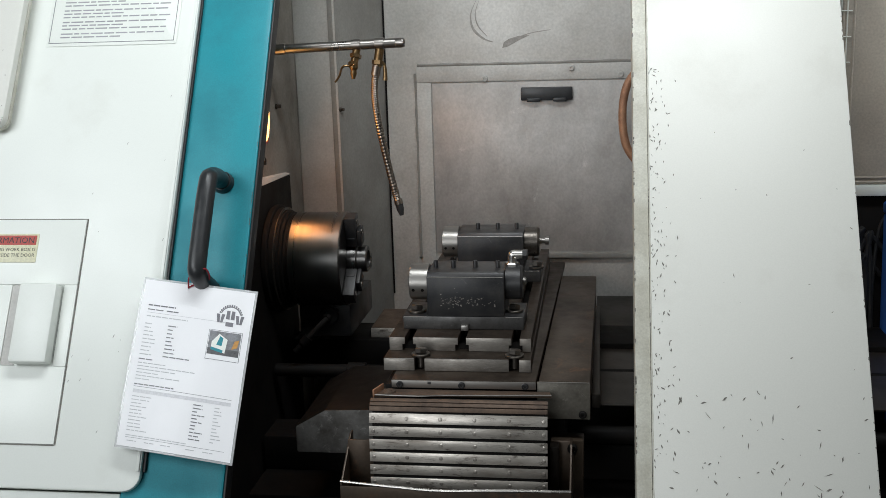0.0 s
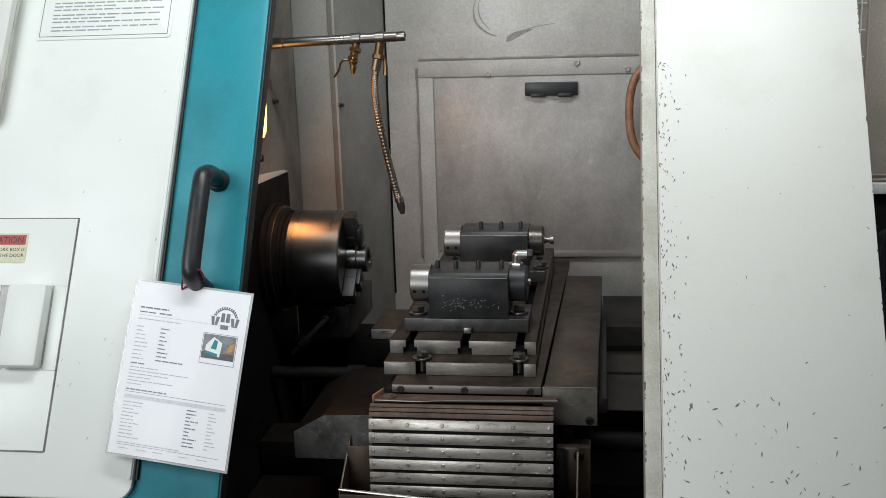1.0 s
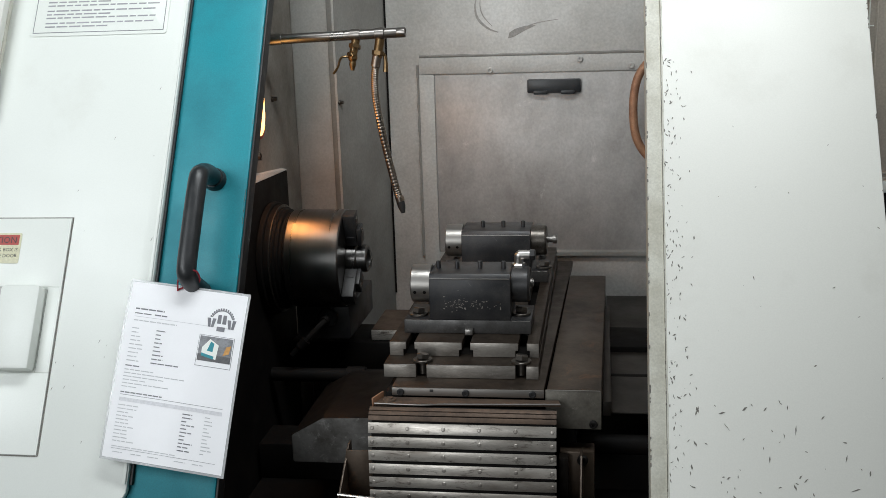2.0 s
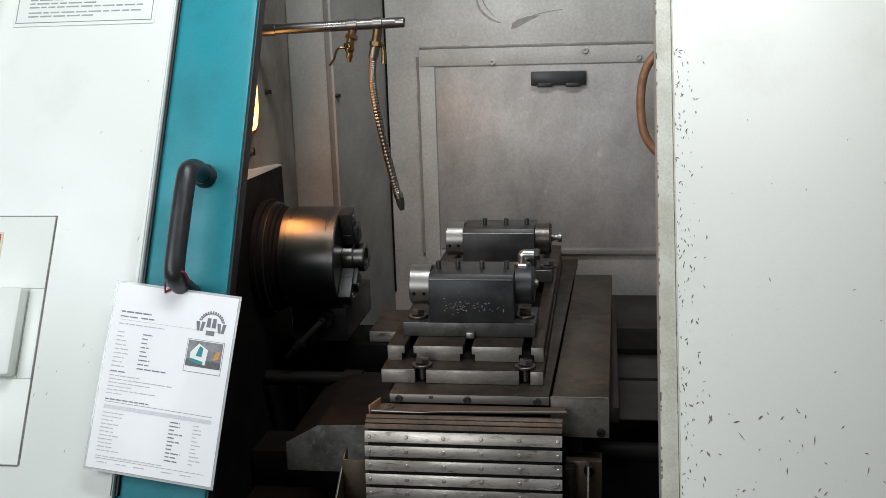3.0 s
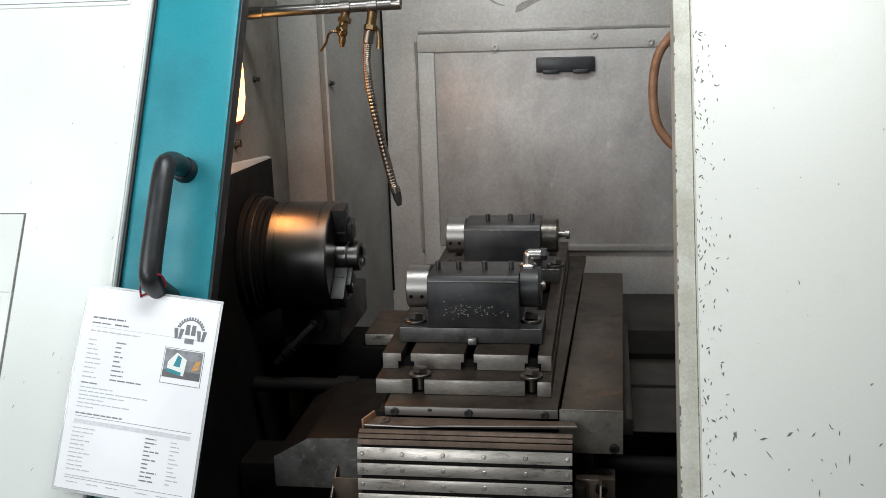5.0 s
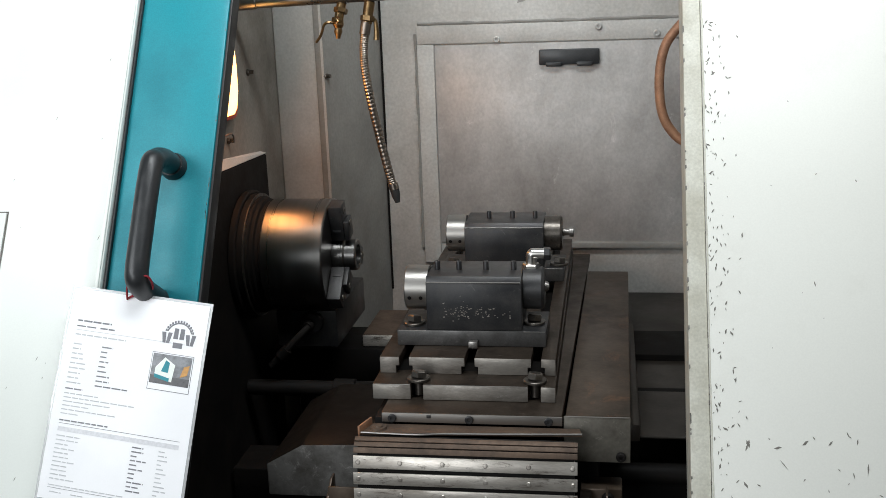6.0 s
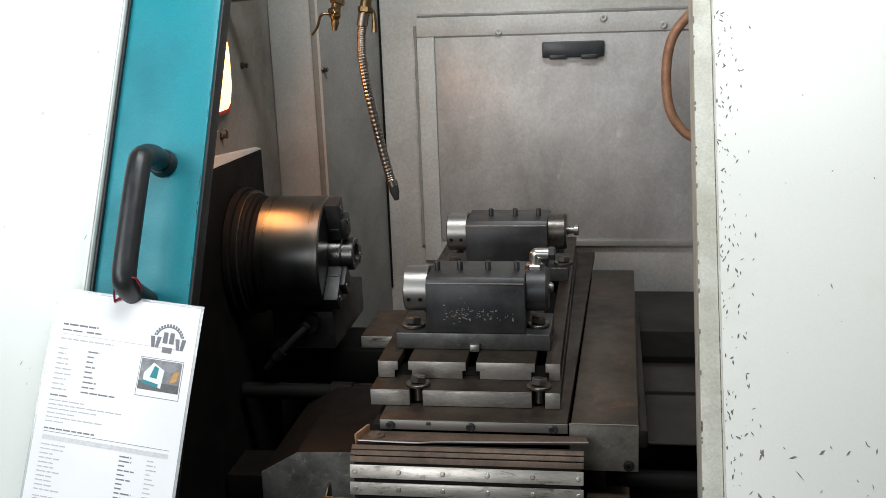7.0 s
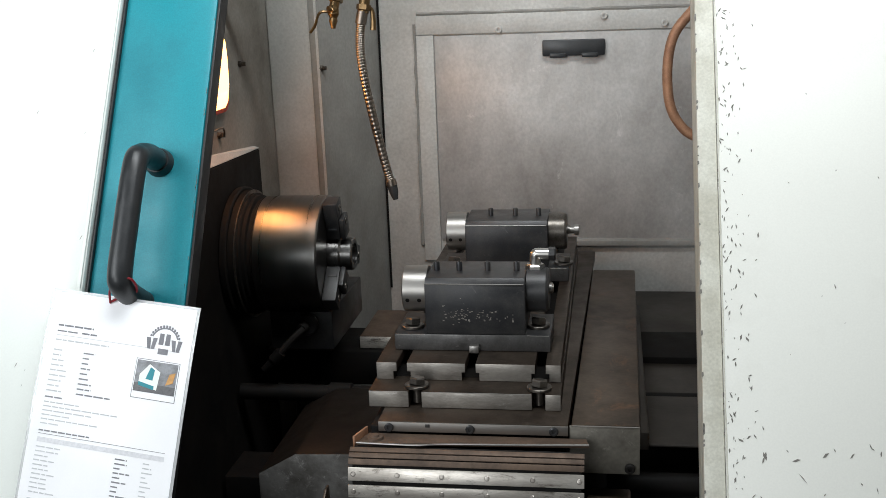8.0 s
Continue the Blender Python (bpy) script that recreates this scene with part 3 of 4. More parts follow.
def cbox(x0, x1, *rest, **kw):
    return box(x0 + CX, x1 + CX, *rest, **kw)


saddle = thing("saddle", (CX, -0.3, 0.66), "grey cast iron saddle wing with a chipped front", "machine part")
# grey front against a near-black top: fall of light put into the colours
lit_front(part("wing", prism([(x + CX, z) for x, z in ((-0.245, 0.775), (-0.245, 0.829), (-0.185, 0.863), (-0.03, 0.868), (0.0, 0.868), (0.0, 0.775))], "y", -0.45, -0.19, 0.004), M_OIL, saddle), M_CAST)
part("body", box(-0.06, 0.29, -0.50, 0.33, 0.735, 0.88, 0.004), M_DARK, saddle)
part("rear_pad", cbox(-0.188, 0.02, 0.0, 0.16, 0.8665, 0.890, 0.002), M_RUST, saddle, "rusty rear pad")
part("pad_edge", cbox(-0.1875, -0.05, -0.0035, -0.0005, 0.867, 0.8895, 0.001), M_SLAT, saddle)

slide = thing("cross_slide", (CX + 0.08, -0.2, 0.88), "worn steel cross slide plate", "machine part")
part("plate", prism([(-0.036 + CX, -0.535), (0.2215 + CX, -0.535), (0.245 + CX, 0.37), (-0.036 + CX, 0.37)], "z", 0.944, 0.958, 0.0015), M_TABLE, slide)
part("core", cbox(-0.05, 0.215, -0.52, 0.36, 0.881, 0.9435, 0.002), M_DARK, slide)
part("gib_strip", cbox(-0.035, 0.222, -0.5385, -0.5355, 0.944, 0.9575, 0.0008), M_STEEL, slide)
for x in (-0.02, 0.091, 0.203):
    screw_on(slide, (x + CX, -0.5388, 0.9505), (0, -1, 0), 0.0062, 0.003, M_BLOCK)
part("mark", cbox(0.030, 0.036, -0.5393, -0.5386, 0.9515, 0.956, 0.0002), M_BLOCK, slide)

mid = thing("riser_plate", (CX + 0.08, -0.3, 0.958), "steel riser plate with two clamping slots", "machine part")
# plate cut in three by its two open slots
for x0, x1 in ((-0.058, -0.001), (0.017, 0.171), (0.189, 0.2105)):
    lit_front(part("plate", cbox(x0, x1, -0.489, 0.30, 0.9585, 0.982, 0.0012), M_TABLE, mid), M_FACE)
part("web", cbox(-0.052, 0.205, -0.44, 0.30, 0.960, 0.9815, 0), M_TABLE, mid)
table = thing("slotted_table", (CX + 0.08, -0.2, 0.982), "steel table with three T-slots", "machine part")
SLOTS = (-0.018, 0.081, 0.180)
cuts = [-0.055, *SLOTS, 0.2085]
for x0, x1 in zip(cuts, cuts[1:]):
    a, b = (0, 0) if x0 == cuts[0] else (0.0075, 0.0125), (0, 0) if x1 == cuts[-1] else (0.0075, 0.0125)
    xs = (x0 + a[1] + CX, x1 - b[1] + CX, x1 - b[0] + CX, x0 + a[0] + CX)
    lit_front(part("land", prism([(xs[0], 0.9825), (xs[1], 0.9825), (xs[1], 0.9945), (xs[2], 0.9946), (xs[2], 1.008), (xs[3], 1.008), (xs[3], 0.9946), (xs[0], 0.9945)], "y", -0.444, 0.30, 0.0005), M_TABLE, table), M_FACE)
part("slot_bottom", cbox(-0.05, 0.204, -0.43, 0.30, 0.9822, 0.9832, 0), M_DARK, table)


def clamp_bolt(x, y, z, name="clamp_bolt", stud=0.0, group="clamping bolts"):
    b = thing(name, (x, y, z), "hexagon head steel bolt with washer", "bolt", group)
    part("washer", lathe([(0, 0), (0, 0.0165), (0.0008, 0.0172), (0.0035, 0.0172), (0.0043, 0.0162), (0.0043, 0)], (x, y, z), (0, 0, 1), 28), M_BOLT, b)
    part("head", hexhead((x, y, z + 0.0044), (0.1, 0.2, 1), 0.0118, 0.0095), M_BOLT, b)
    if stud:
        part("shank", rod((x, y, z - stud), (x, y, z), 0.0068, 16), M_BOLT, b)
    return b


for x in (0.008, 0.180):
    clamp_bolt(x + CX, -0.469, 0.9825, stud=0.023)


def tool_block(x, y, pitted, screws, elbow):
    """A boring bar block: y is its front face."""
    t = thing("tool_block", (x, y, 1.008), "blackened steel boring bar block with round sleeve" + (" and pitted face" if pitted else ""), "tool holder", "tool blocks")
    top = 1.118
    part("body", prism([(x, 1.0337), (x, top - 0.008), (x + 0.146, top - 0.008), (x + 0.146, 1.0337)], "y", y, y + 0.102, 0.0016), M_BLOCK, t)
    lit_front(part("foot", box(x - 0.047, x + 0.182, y - 0.0006, y + 0.102, 1.0085, 1.0335, 0.0014), M_BLOCK, t), M_FOOT)
    part("top_plate", prism([(y + 0.0005, top - 0.0078), (y + 0.006, top), (y + 0.096, top), (y + 0.1015, top - 0.0078)], "x", x + 0.0005, x + 0.1455, 0.0006), M_BLOCK, t)
    part("worn_edge", rod((x + 0.002, y - 0.0001, top - 0.0082), (x + 0.144, y - 0.0001, top - 0.0082), 0.0009, 6, 0.0002), M_STEEL, t, "bright worn edge")
    for x0, x1 in ((x - 0.045, x - 0.002), (x + 0.148, x + 0.180)):
        part("worn_edge", rod((x0, y - 0.0002, 1.0327), (x1, y - 0.0002, 1.0327), 0.0006, 6, 0.0002), M_STEEL, t)
    cz, cy = 1.0895, y + 0.046
    slv = part("sleeve", lathe([(0.0, 0.0), (0.0, 0.0345), (0.0345, 0.0345), (0.0362, 0.033), (0.0362, 0.0225), (0.02, 0.0215), (0.02, 0.0)], (x - 0.0005, cy, cz), (-1, 0, 0), 40), M_STEEL, t, "bright turned sleeve")
    for a in (-0.010, 0.012):
        part("dimple", lathe([(0, 0), (0, 0.0032), (0.0006, 0.003), (0.0006, 0)], (x - 0.020 + a * 0.8, cy - 0.0338, cz - 0.0085), (0, -1, -0.25), 10), M_DARK, slv)
    part("rear_collar", lathe([(0, 0), (0, 0.033), (0.028, 0.033), (0.032, 0.030), (0.032, 0.0)], (x + 0.1465, cy, cz), (1, 0, 0), 36), M_BLOCK if pitted else M_BOLT, t)
    part("rear_stub", lathe([(0, 0), (0, 0.008), (0.004, 0.008), (0.0045, 0.0065), (0.006, 0.006), (0.006, 0)] if pitted else [(0, 0), (0, 0.008), (0.004, 0.008), (0.0045, 0.0065), (0.012, 0.0065), (0.0125, 0.0095), (0.020, 0.0095), (0.021, 0.008), (0.021, 0)], (x + 0.1788, cy, cz + 0.002), (1, 0, 0), 20), M_STEEL, t)
    for dx in screws:
        part("set_screw", lathe([(0, 0), (0, 0.0045), (0.013, 0.0045), (0.0145, 0.0038), (0.0145, 0.002), (0.010, 0.002), (0.010, 0)], (x + dx, cy, top - 0.001), (0, 0, 1), 14), M_BLOCK, t)
    if elbow:
        e = part("elbow_fitting", tube(spline([(x + 0.158, cy + 0.004, 1.118), (x + 0.158, cy + 0.004, 1.1385), (x + 0.159, cy + 0.004, 1.1415), (x + 0.162, cy + 0.004, 1.1425), (x + 0.184, cy + 0.004, 1.1425)], 5), 0.0085, 14), M_CHROME, t, "bright pipe elbow")
        part("nut", hexhead((x + 0.158, cy + 0.004, 1.1175), (0, 0, 1), 0.0145, 0.010), M_CHROME, e)
        part("sealing_nut", hexhead((x + 0.178, cy + 0.004, 1.1425), (1, 0, 0), 0.0105, 0.010), M_BLOCK, e)
    if pitted:
        r = random.Random(8)
        for k in range(80):
            px, pz = (x + r.gauss(0.052, 0.015), r.gauss(1.064, 0.0065)) if k < 55 else (x + r.uniform(0.075, 0.132), r.gauss(1.061, 0.0055))
            px = min(max(px, x + 0.02), x + 0.128)
            s = r.uniform(0.0004, 0.0012)
            part("pit_mark", box(px - s * r.uniform(0.6, 1.6), px + s, y - 0.0006, y - 0.0001, pz - s * 0.7, pz + s * r.uniform(0.4, 0.9), 0), M_FACE, t)
    return t


tool_block(0.010 + CX, -0.392, True, (0.012, 0.046, 0.088, 0.131), True)
tool_block(0.022 + CX, -0.03, False, (0.042, 0.086, 0.128), False)
for x, y in ((-0.015, -0.362), (0.172, -0.352), (0.195, -0.005), (-0.002, -0.012)):
    clamp_bolt(x + CX, y, 1.034, "mounting_bolt", group="mounting bolts")
single("slot_nut", box(0.0745 + CX, 0.0885 + CX, -0.4035, -0.3935, 1.0085, 1.0195, 0.001), M_STEEL, "small square steel key in the middle slot", "key")

for ob, x0, x1, y, z in ((slide, -0.034, 0.220, -0.5380, 0.9572), (mid, 0.018, 0.170, -0.4886, 0.9816), (mid, -0.057, -0.002, -0.4886, 0.9816)):
    part("worn_edge", rod((x0 + CX, y, z), (x1 + CX, y, z), 0.0006, 6, 0.0002), M_STEEL, ob)
# long box cover beside the slide
cover = thing("slide_cover", (0.27 + CX, -0.2, 0.88), "long oily sheet steel cover box beside the slide", "cover")
part("lid", prism([(0.226 + CX, -0.530), (0.316 + CX, -0.530), (0.325 + CX, 0.225), (0.243 + CX, 0.225)], "z", 0.890, 0.958, 0.002), M_BOX, cover)
part("worn_edge", rod((0.226 + CX, -0.5338, 0.9572), (0.314 + CX, -0.5338, 0.9572), 0.0007, 6, 0.0002), M_STEEL, cover)
part("front_plate", box(0.2235 + CX, 0.316 + CX, -0.534, -0.5305, 0.8895, 0.9575, 0.0012), M_PLATE, cover, "dull olive front plate")
screw_on(cover, (0.303 + CX, -0.534, 0.899), (0, -1, 0), 0.007, 0.006, M_DARK)
foot = thing("bed_bracket", (0.28 + CX, -0.5, 0.74), "oily steel bracket with a socket screw", "bracket")
part("plate", box(0.246 + CX, 0.305 + CX, -0.54, -0.50, 0.74, 0.852, 0.003), M_BOX, foot)
part("flange", box(0.246 + CX, 0.262 + CX, -0.565, -0.5405, 0.745, 0.850, 0.002), M_OIL, foot)
screw_on(foot, (0.285 + CX, -0.54, 0.838), (0, -1, 0), 0.009, 0.008, M_DARK)

# way cover of riveted slats, curving down in front of the slide
wc = thing("way_cover", (0.09 + CX, -0.57, 0.8), "apron way cover of riveted aluminium slats", "cover")
part("wiper_plate", prism([(-0.060 + CX, -0.572), (0.250 + CX, -0.560), (0.246 + CX, -0.540), (-0.048 + CX, -0.5395)], "z", 0.938, 0.942, 0.0008), M_RUST, wc, "rust-brown wiper plate")
part("wiper_lip", tube(spline([(-0.058 + CX, -0.5745, 0.943), (0.02 + CX, -0.5765, 0.9425), (0.06 + CX, -0.572, 0.943), (0.14 + CX, -0.568, 0.943), (0.250 + CX, -0.5625, 0.9435)], 6), 0.0014, 8), M_STEEL, wc, "bent bright edge strip")
# work lamp's reflection on the plate's left edge, drawn as a copper strip
part("side_tab", prism([(-0.0625 + CX, -0.5745), (-0.0595 + CX, -0.5745), (-0.0485 + CX, -0.5405), (-0.0515 + CX, -0.5405)], "z", 0.936, 0.952, 0.0006), M_COPPER, wc, "copper coloured strip for the lamp's glint on the plate edge")
part("corner_screw", lathe([(0, 0), (0, 0.012), (0.003, 0.011), (0.003, 0.006), (0.005, 0.005), (0.005, 0)], (-0.036 + CX, -0.557, 0.942), (0, 0, 1), 20), M_RUST, wc)
prof = [(-0.578, 0.9385), (-0.586, 0.9345), (-0.592, 0.929), (-0.5965, 0.921), (-0.6025, 0.8985), (-0.6045, 0.8755), (-0.606, 0.8525), (-0.6075, 0.8295), (-0.6085, 0.8065), (-0.609, 0.7835), (-0.609, 0.7605)]
part("backing", prism([(y + 0.004, z) for y, z in prof] + [(-0.58, 0.76), (-0.57, 0.93)], "x", -0.060 + CX, 0.240 + CX, 0), M_DARK, wc, "dark bellows behind the slats")
for k, ((y0, z0), (y1, z1)) in enumerate(zip(prof, prof[1:])):
    d = Vector((0, y1 - y0, z1 - z0))
    ln = d.length
    d.normalize()
    nrm = Vector((0, d.z, -d.y))
    if nrm.y > 0:
        nrm = -nrm
    bm = box(-0.065, 0.2445, -ln * 0.5 + (0.0007 if k < 3 else 0.0028), ln * 0.5 - (0.0007 if k < 3 else 0.0028), -0.0012, 0.0012, 0.0005)
    rot = Matrix((Vector((1, 0, 0)), d, nrm)).transposed().to_4x4()
    bmesh.ops.transform(bm, matrix=Matrix.Translation((CX, (y0 + y1) / 2, (z0 + z1) / 2)) @ rot, verts=bm.verts)
    sl = part("slat", bm, M_SLAT if k > 2 else M_RUST, wc)
    if k > 2:
        for j in range(6):
            px = -0.058 + 0.0592 * j + CX
            at = Vector((px, (y0 + y1) / 2, (z0 + z1) / 2)) + nrm * 0.0012
            part("rivet", lathe([(0, 0), (0, 0.0036), (0.0009, 0.0028), (0.0012, 0)], at, nrm, 10), M_FACE, sl)

tray = thing("chip_tray", (0.09 + CX, -0.6, 0.75), "bent sheet metal chip tray under the way cover", "tray")
part("front_lip", tube(spline([(-0.112 + CX, -0.640, 0.808), (-0.02 + CX, -0.645, 0.803), (0.06 + CX, -0.646, 0.799), (0.16 + CX, -0.645, 0.802), (0.285 + CX, -0.642, 0.803)], 6), 0.0026, 8), M_CHROME, tray, "bright worn front lip")
part("front_wall", box(-0.112 + CX, 0.285 + CX, -0.645, -0.6415, 0.745, 0.801, 0.001), M_BOX, tray)
part("bottom", box(-0.112 + CX, 0.285 + CX, -0.641, -0.52, 0.744, 0.748, 0.001), M_BOX, tray)
part("end_wall", prism([(-0.641, 0.749), (-0.641, 0.803), (-0.555, 0.862), (-0.54, 0.862), (-0.54, 0.749)], "x", -0.1125 + CX, -0.109 + CX, 0.001), M_BOX, tray)
part("end_wall", prism([(-0.641, 0.749), (-0.641, 0.803), (-0.58, 0.862), (-0.55, 0.862), (-0.55, 0.749)], "x", 0.282 + CX, 0.2855 + CX, 0.001), M_BOX, tray)
part("inner_flap", box(-0.11 + CX, -0.066 + CX, -0.58, -0.577, 0.749, 0.86, 0.001), M_BOX, tray)

# ---------- sliding door ----------
door = thing("sliding_door", (-0.55, -0.56, 0.75), "cream and teal sheet metal sliding door standing open", "door")
TR, TL = -0.286, -0.432
teal = part("teal_edge", slopeplate(rounded(-0.47, TR, -0.70, 1.35, 0.012), -0.032, -0.004, 0.003), M_TEAL, door, "teal painted door edge")
part("door_sheet", slopeplate(rounded(-1.35, TL, -0.285, 1.35, 0.03), -0.003, 0.010, 0.004), M_CREAM, door, "cream painted door sheet")
part("lower_sheet", slopeplate([(-1.35, -0.70), (-0.471, -0.70), (-0.471, -0.287), (-1.35, -0.287)], -0.032, -0.006, 0.002), M_CREAM, door)
part("rubber_seal", slopeplate([(TR + 0.0003, -0.70), (TR + 0.0045, -0.70), (TR + 0.0045, 1.35), (TR + 0.0003, 1.35)], -0.034, -0.0055, 0.0012), M_RUBBER, door, "black rubber seal")
part("gap_seal", slopeplate([(TL + 0.0008, -0.25), (TL + 0.0048, -0.25), (TL + 0.0048, 1.34), (TL + 0.0008, 1.34)], -0.0036, 0.003, 0.0008), M_RUBBER, door)
# flush panel with the grip recess: four sheets round the recess
px1 = -0.597
for o in ([(-1.0, 0.082), (px1, 0.082), (px1, 0.208), (-1.0, 0.208)], [(-1.0, -0.208), (px1, -0.208), (px1, -0.070), (-1.0, -0.070)],
          [(-1.0, -0.0695), (-0.724, -0.0695), (-0.724, 0.0815), (-1.0, 0.0815)], [(-0.622, -0.0695), (px1, -0.0695), (px1, 0.0815), (-0.622, 0.0815)]):
    part("hatch_sheet", slopeplate(o, 0.0105, 0.0135, 0.0006), M_CREAM, door)
for o in ([(px1 + 0.0005, -0.2095), (px1 + 0.0022, -0.2095), (px1 + 0.0022, 0.2105), (px1 + 0.0005, 0.2105)],
          [(-1.0, 0.2088), (px1, 0.2088), (px1, 0.2105), (-1.0, 0.2105)], [(-1.0, -0.2105), (px1, -0.2105), (px1, -0.2088), (-1.0, -0.2088)]):
    part("hatch_gap", slopeplate(o, 0.0102, 0.0110, 0), M_SCRATCH, door, "dark hatch joint")
gp = part("hatch_grip", slopeplate([(-0.697, -0.068), (-0.6235, -0.068), (-0.6235, 0.079), (-0.697, 0.079)], 0.0106, 0.038, 0.006), M_CREAM, door, "cream plastic pull grip")
# recess shading as colour: grey strip left of the grip, dark one right
part("grip_well", slopeplate([(-0.7235, -0.069), (-0.698, -0.069), (-0.698, 0.081), (-0.7235, 0.081)], 0.0103, 0.0115, 0), M_GREY_PALE, door)
part("grip_well", slopeplate([(-0.6233, -0.069), (-0.6222, -0.069), (-0.6222, 0.081), (-0.6233, 0.081)], 0.0103, 0.0115, 0), M_SCRATCH, door)
part("edge_rim", slopeplate([(TL - 0.0085, -0.25), (TL - 0.003, -0.25), (TL - 0.003, 1.34), (TL - 0.0085, 1.34)], 0.0102, 0.0116, 0.0005), M_CREAM, door)
# handle
hxc = -0.346
hd = part("handle", front(tube(spline([(hxc, 0.285, 0.008), (hxc, 0.283, 0.035), (hxc, 0.273, 0.060), (hxc, 0.252, 0.074), (hxc, 0.15, 0.078), (hxc, 0.102, 0.0775), (hxc, 0.088, 0.070), (hxc, 0.082, 0.045), (hxc, 0.080, 0.008)], 8), 0.0165, 20)), M_PLASTIC, door, "black tubular pull handle")
for v, k in ((0.285, 1.05), (0.080, 0.8)):
    part("handle_base", front(lathe([(0, 0), (0, 0.020 * k), (0.008, 0.0195 * k), (0.014, 0.0175 * k), (0.014, 0)], (hxc, v, -0.004), (0, 0, 1), 24)), M_PLASTIC, hd)
# notice plate on the door
plate = part("notice_plate", slopeplate(rounded(-0.740, -0.468, 0.572, 0.93, 0.004), 0.0105, 0.0118, 0.0004), M_CREAM, door, "white notice plate with fine print")
for o in ([(-0.735, 0.5785), (-0.474, 0.5785), (-0.474, 0.5798), (-0.735, 0.5798)], [(-0.735, 0.58), (-0.7337, 0.58), (-0.7337, 0.92), (-0.735, 0.92)], [(-0.4753, 0.58), (-0.474, 0.58), (-0.474, 0.92), (-0.4753, 0.92)]):
    part("border_line", slopeplate(o, 0.01185, 0.0121, 0), M_INK, plate)
r = random.Random(5)
v = 0.590
row = 0
while v < 0.90:
    x1 = -0.50 if row % 3 else -0.60
    x = -0.712
    bm = bmesh.new()
    while x < x1:
        w = r.uniform(0.010, 0.026)
        prism([(x, v), (x + w, v), (x + w, v + 0.0028), (x, v + 0.0028)], "z", 0.0119, 0.01205, 0, bm)
        x += w + 0.0035
    part("print_line", front(bm), M_PRINT, plate)
    v += 0.0075 if row % 3 != 1 else 0.011
    row += 1
# small warning label
lab = part("warning_label", slopeplate(rounded(-0.812, -0.686, 0.124, 0.180, 0.003), 0.0138, 0.0145, 0.0002), M_YELLOW, door, "small red and yellow notice label")
part("red_band", slopeplate([(-0.808, 0.158), (-0.690, 0.158), (-0.690, 0.1765), (-0.808, 0.1765)], 0.0146, 0.0148, 0), M_RED, lab)


def lettering(text, size, u, v, w, mat, parent, name="lettering", right=False):
    c = bpy.data.curves.new(name, "FONT")
    c.body, c.size, c.extrude, c.resolution_u = text, size, 0.00008, 2
    c.align_x = "RIGHT" if right else "LEFT"
    tmp = bpy.data.objects.new("writing", c)
    scene.collection.objects.link(tmp)
    bpy.context.view_layer.update()
    me = tmp.to_mesh()
    bm = bmesh.new()
    bm.from_mesh(me)
    tmp.to_mesh_clear()
    bpy.data.objects.remove(tmp)
    bmesh.ops.transform(bm, matrix=Matrix.Translation((u, v, w)), verts=bm.verts)
    return part(name, front(bm), mat, parent)


lettering("INFORMATION", 0.0165, -0.6935, 0.1615, 0.0150, M_RUBBER, lab, right=True)
lettering("CATCHING WORK BOX IS", 0.0092, -0.690, 0.146, 0.0147, M_RUBBER, lab, right=True)
lettering("INSIDE THE DOOR", 0.0092, -0.690, 0.135, 0.0147, M_RUBBER, lab, right=True)

# cover over the upper end of the door
uc = thing("upper_cover", (-0.9, -0.3, 1.4), "grey-cream painted cover overlapping the sliding door", "cover")
part("sheet", slopeplate(rounded(-1.4, -0.782, 0.388, 1.0, 0.02), 0.02, 0.045, 0.006), M_CREAM_WARM, uc)
part("edge_trim", slopeplate(rounded(-1.399, -0.7795, 0.386, 1.0, 0.021), 0.0195, 0.030, 0.003), M_CREAM_EDGE, uc, "yellowed edge")
ru = random.Random(31)
for k in range(9):
    u, v, q = ru.uniform(-0.86, -0.79), ru.uniform(0.41, 0.62), ru.uniform(0.001, 0.003)
    part("paint_chip", slopeplate([(u - q * 0.3, v - q), (u + q * 0.5, v - q * 0.2), (u + q * 0.2, v + q), (u - q * 0.4, v + q * 0.4)], 0.0452, 0.0455, 0), M_SCRATCH, uc)

# ---------- fixed front panel ----------
fp = thing("machine_cover", (0.6, -0.5, 0.6), "cream painted fixed front cover with chipped edges", "cover")
sheet_m = part("face", slopeplate([(0.436, -0.75), (0.789, -0.75), (0.777, 1.35), (0.434, 1.35)], -0.02, 0.001, 0.0025), M_CREAM_WARM, fp)
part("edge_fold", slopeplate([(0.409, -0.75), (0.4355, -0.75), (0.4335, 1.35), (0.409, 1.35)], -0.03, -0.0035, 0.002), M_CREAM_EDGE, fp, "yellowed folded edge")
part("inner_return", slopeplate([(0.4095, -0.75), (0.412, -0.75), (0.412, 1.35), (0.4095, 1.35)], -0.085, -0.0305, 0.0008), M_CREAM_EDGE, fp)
part("outer_return", slopeplate([(0.7865, -0.75), (0.789, -0.75), (0.777, 1.35), (0.7745, 1.35)], -0.10, -0.0205, 0.0008), M_CREAM_WARM, fp)
r = random.Random(11)
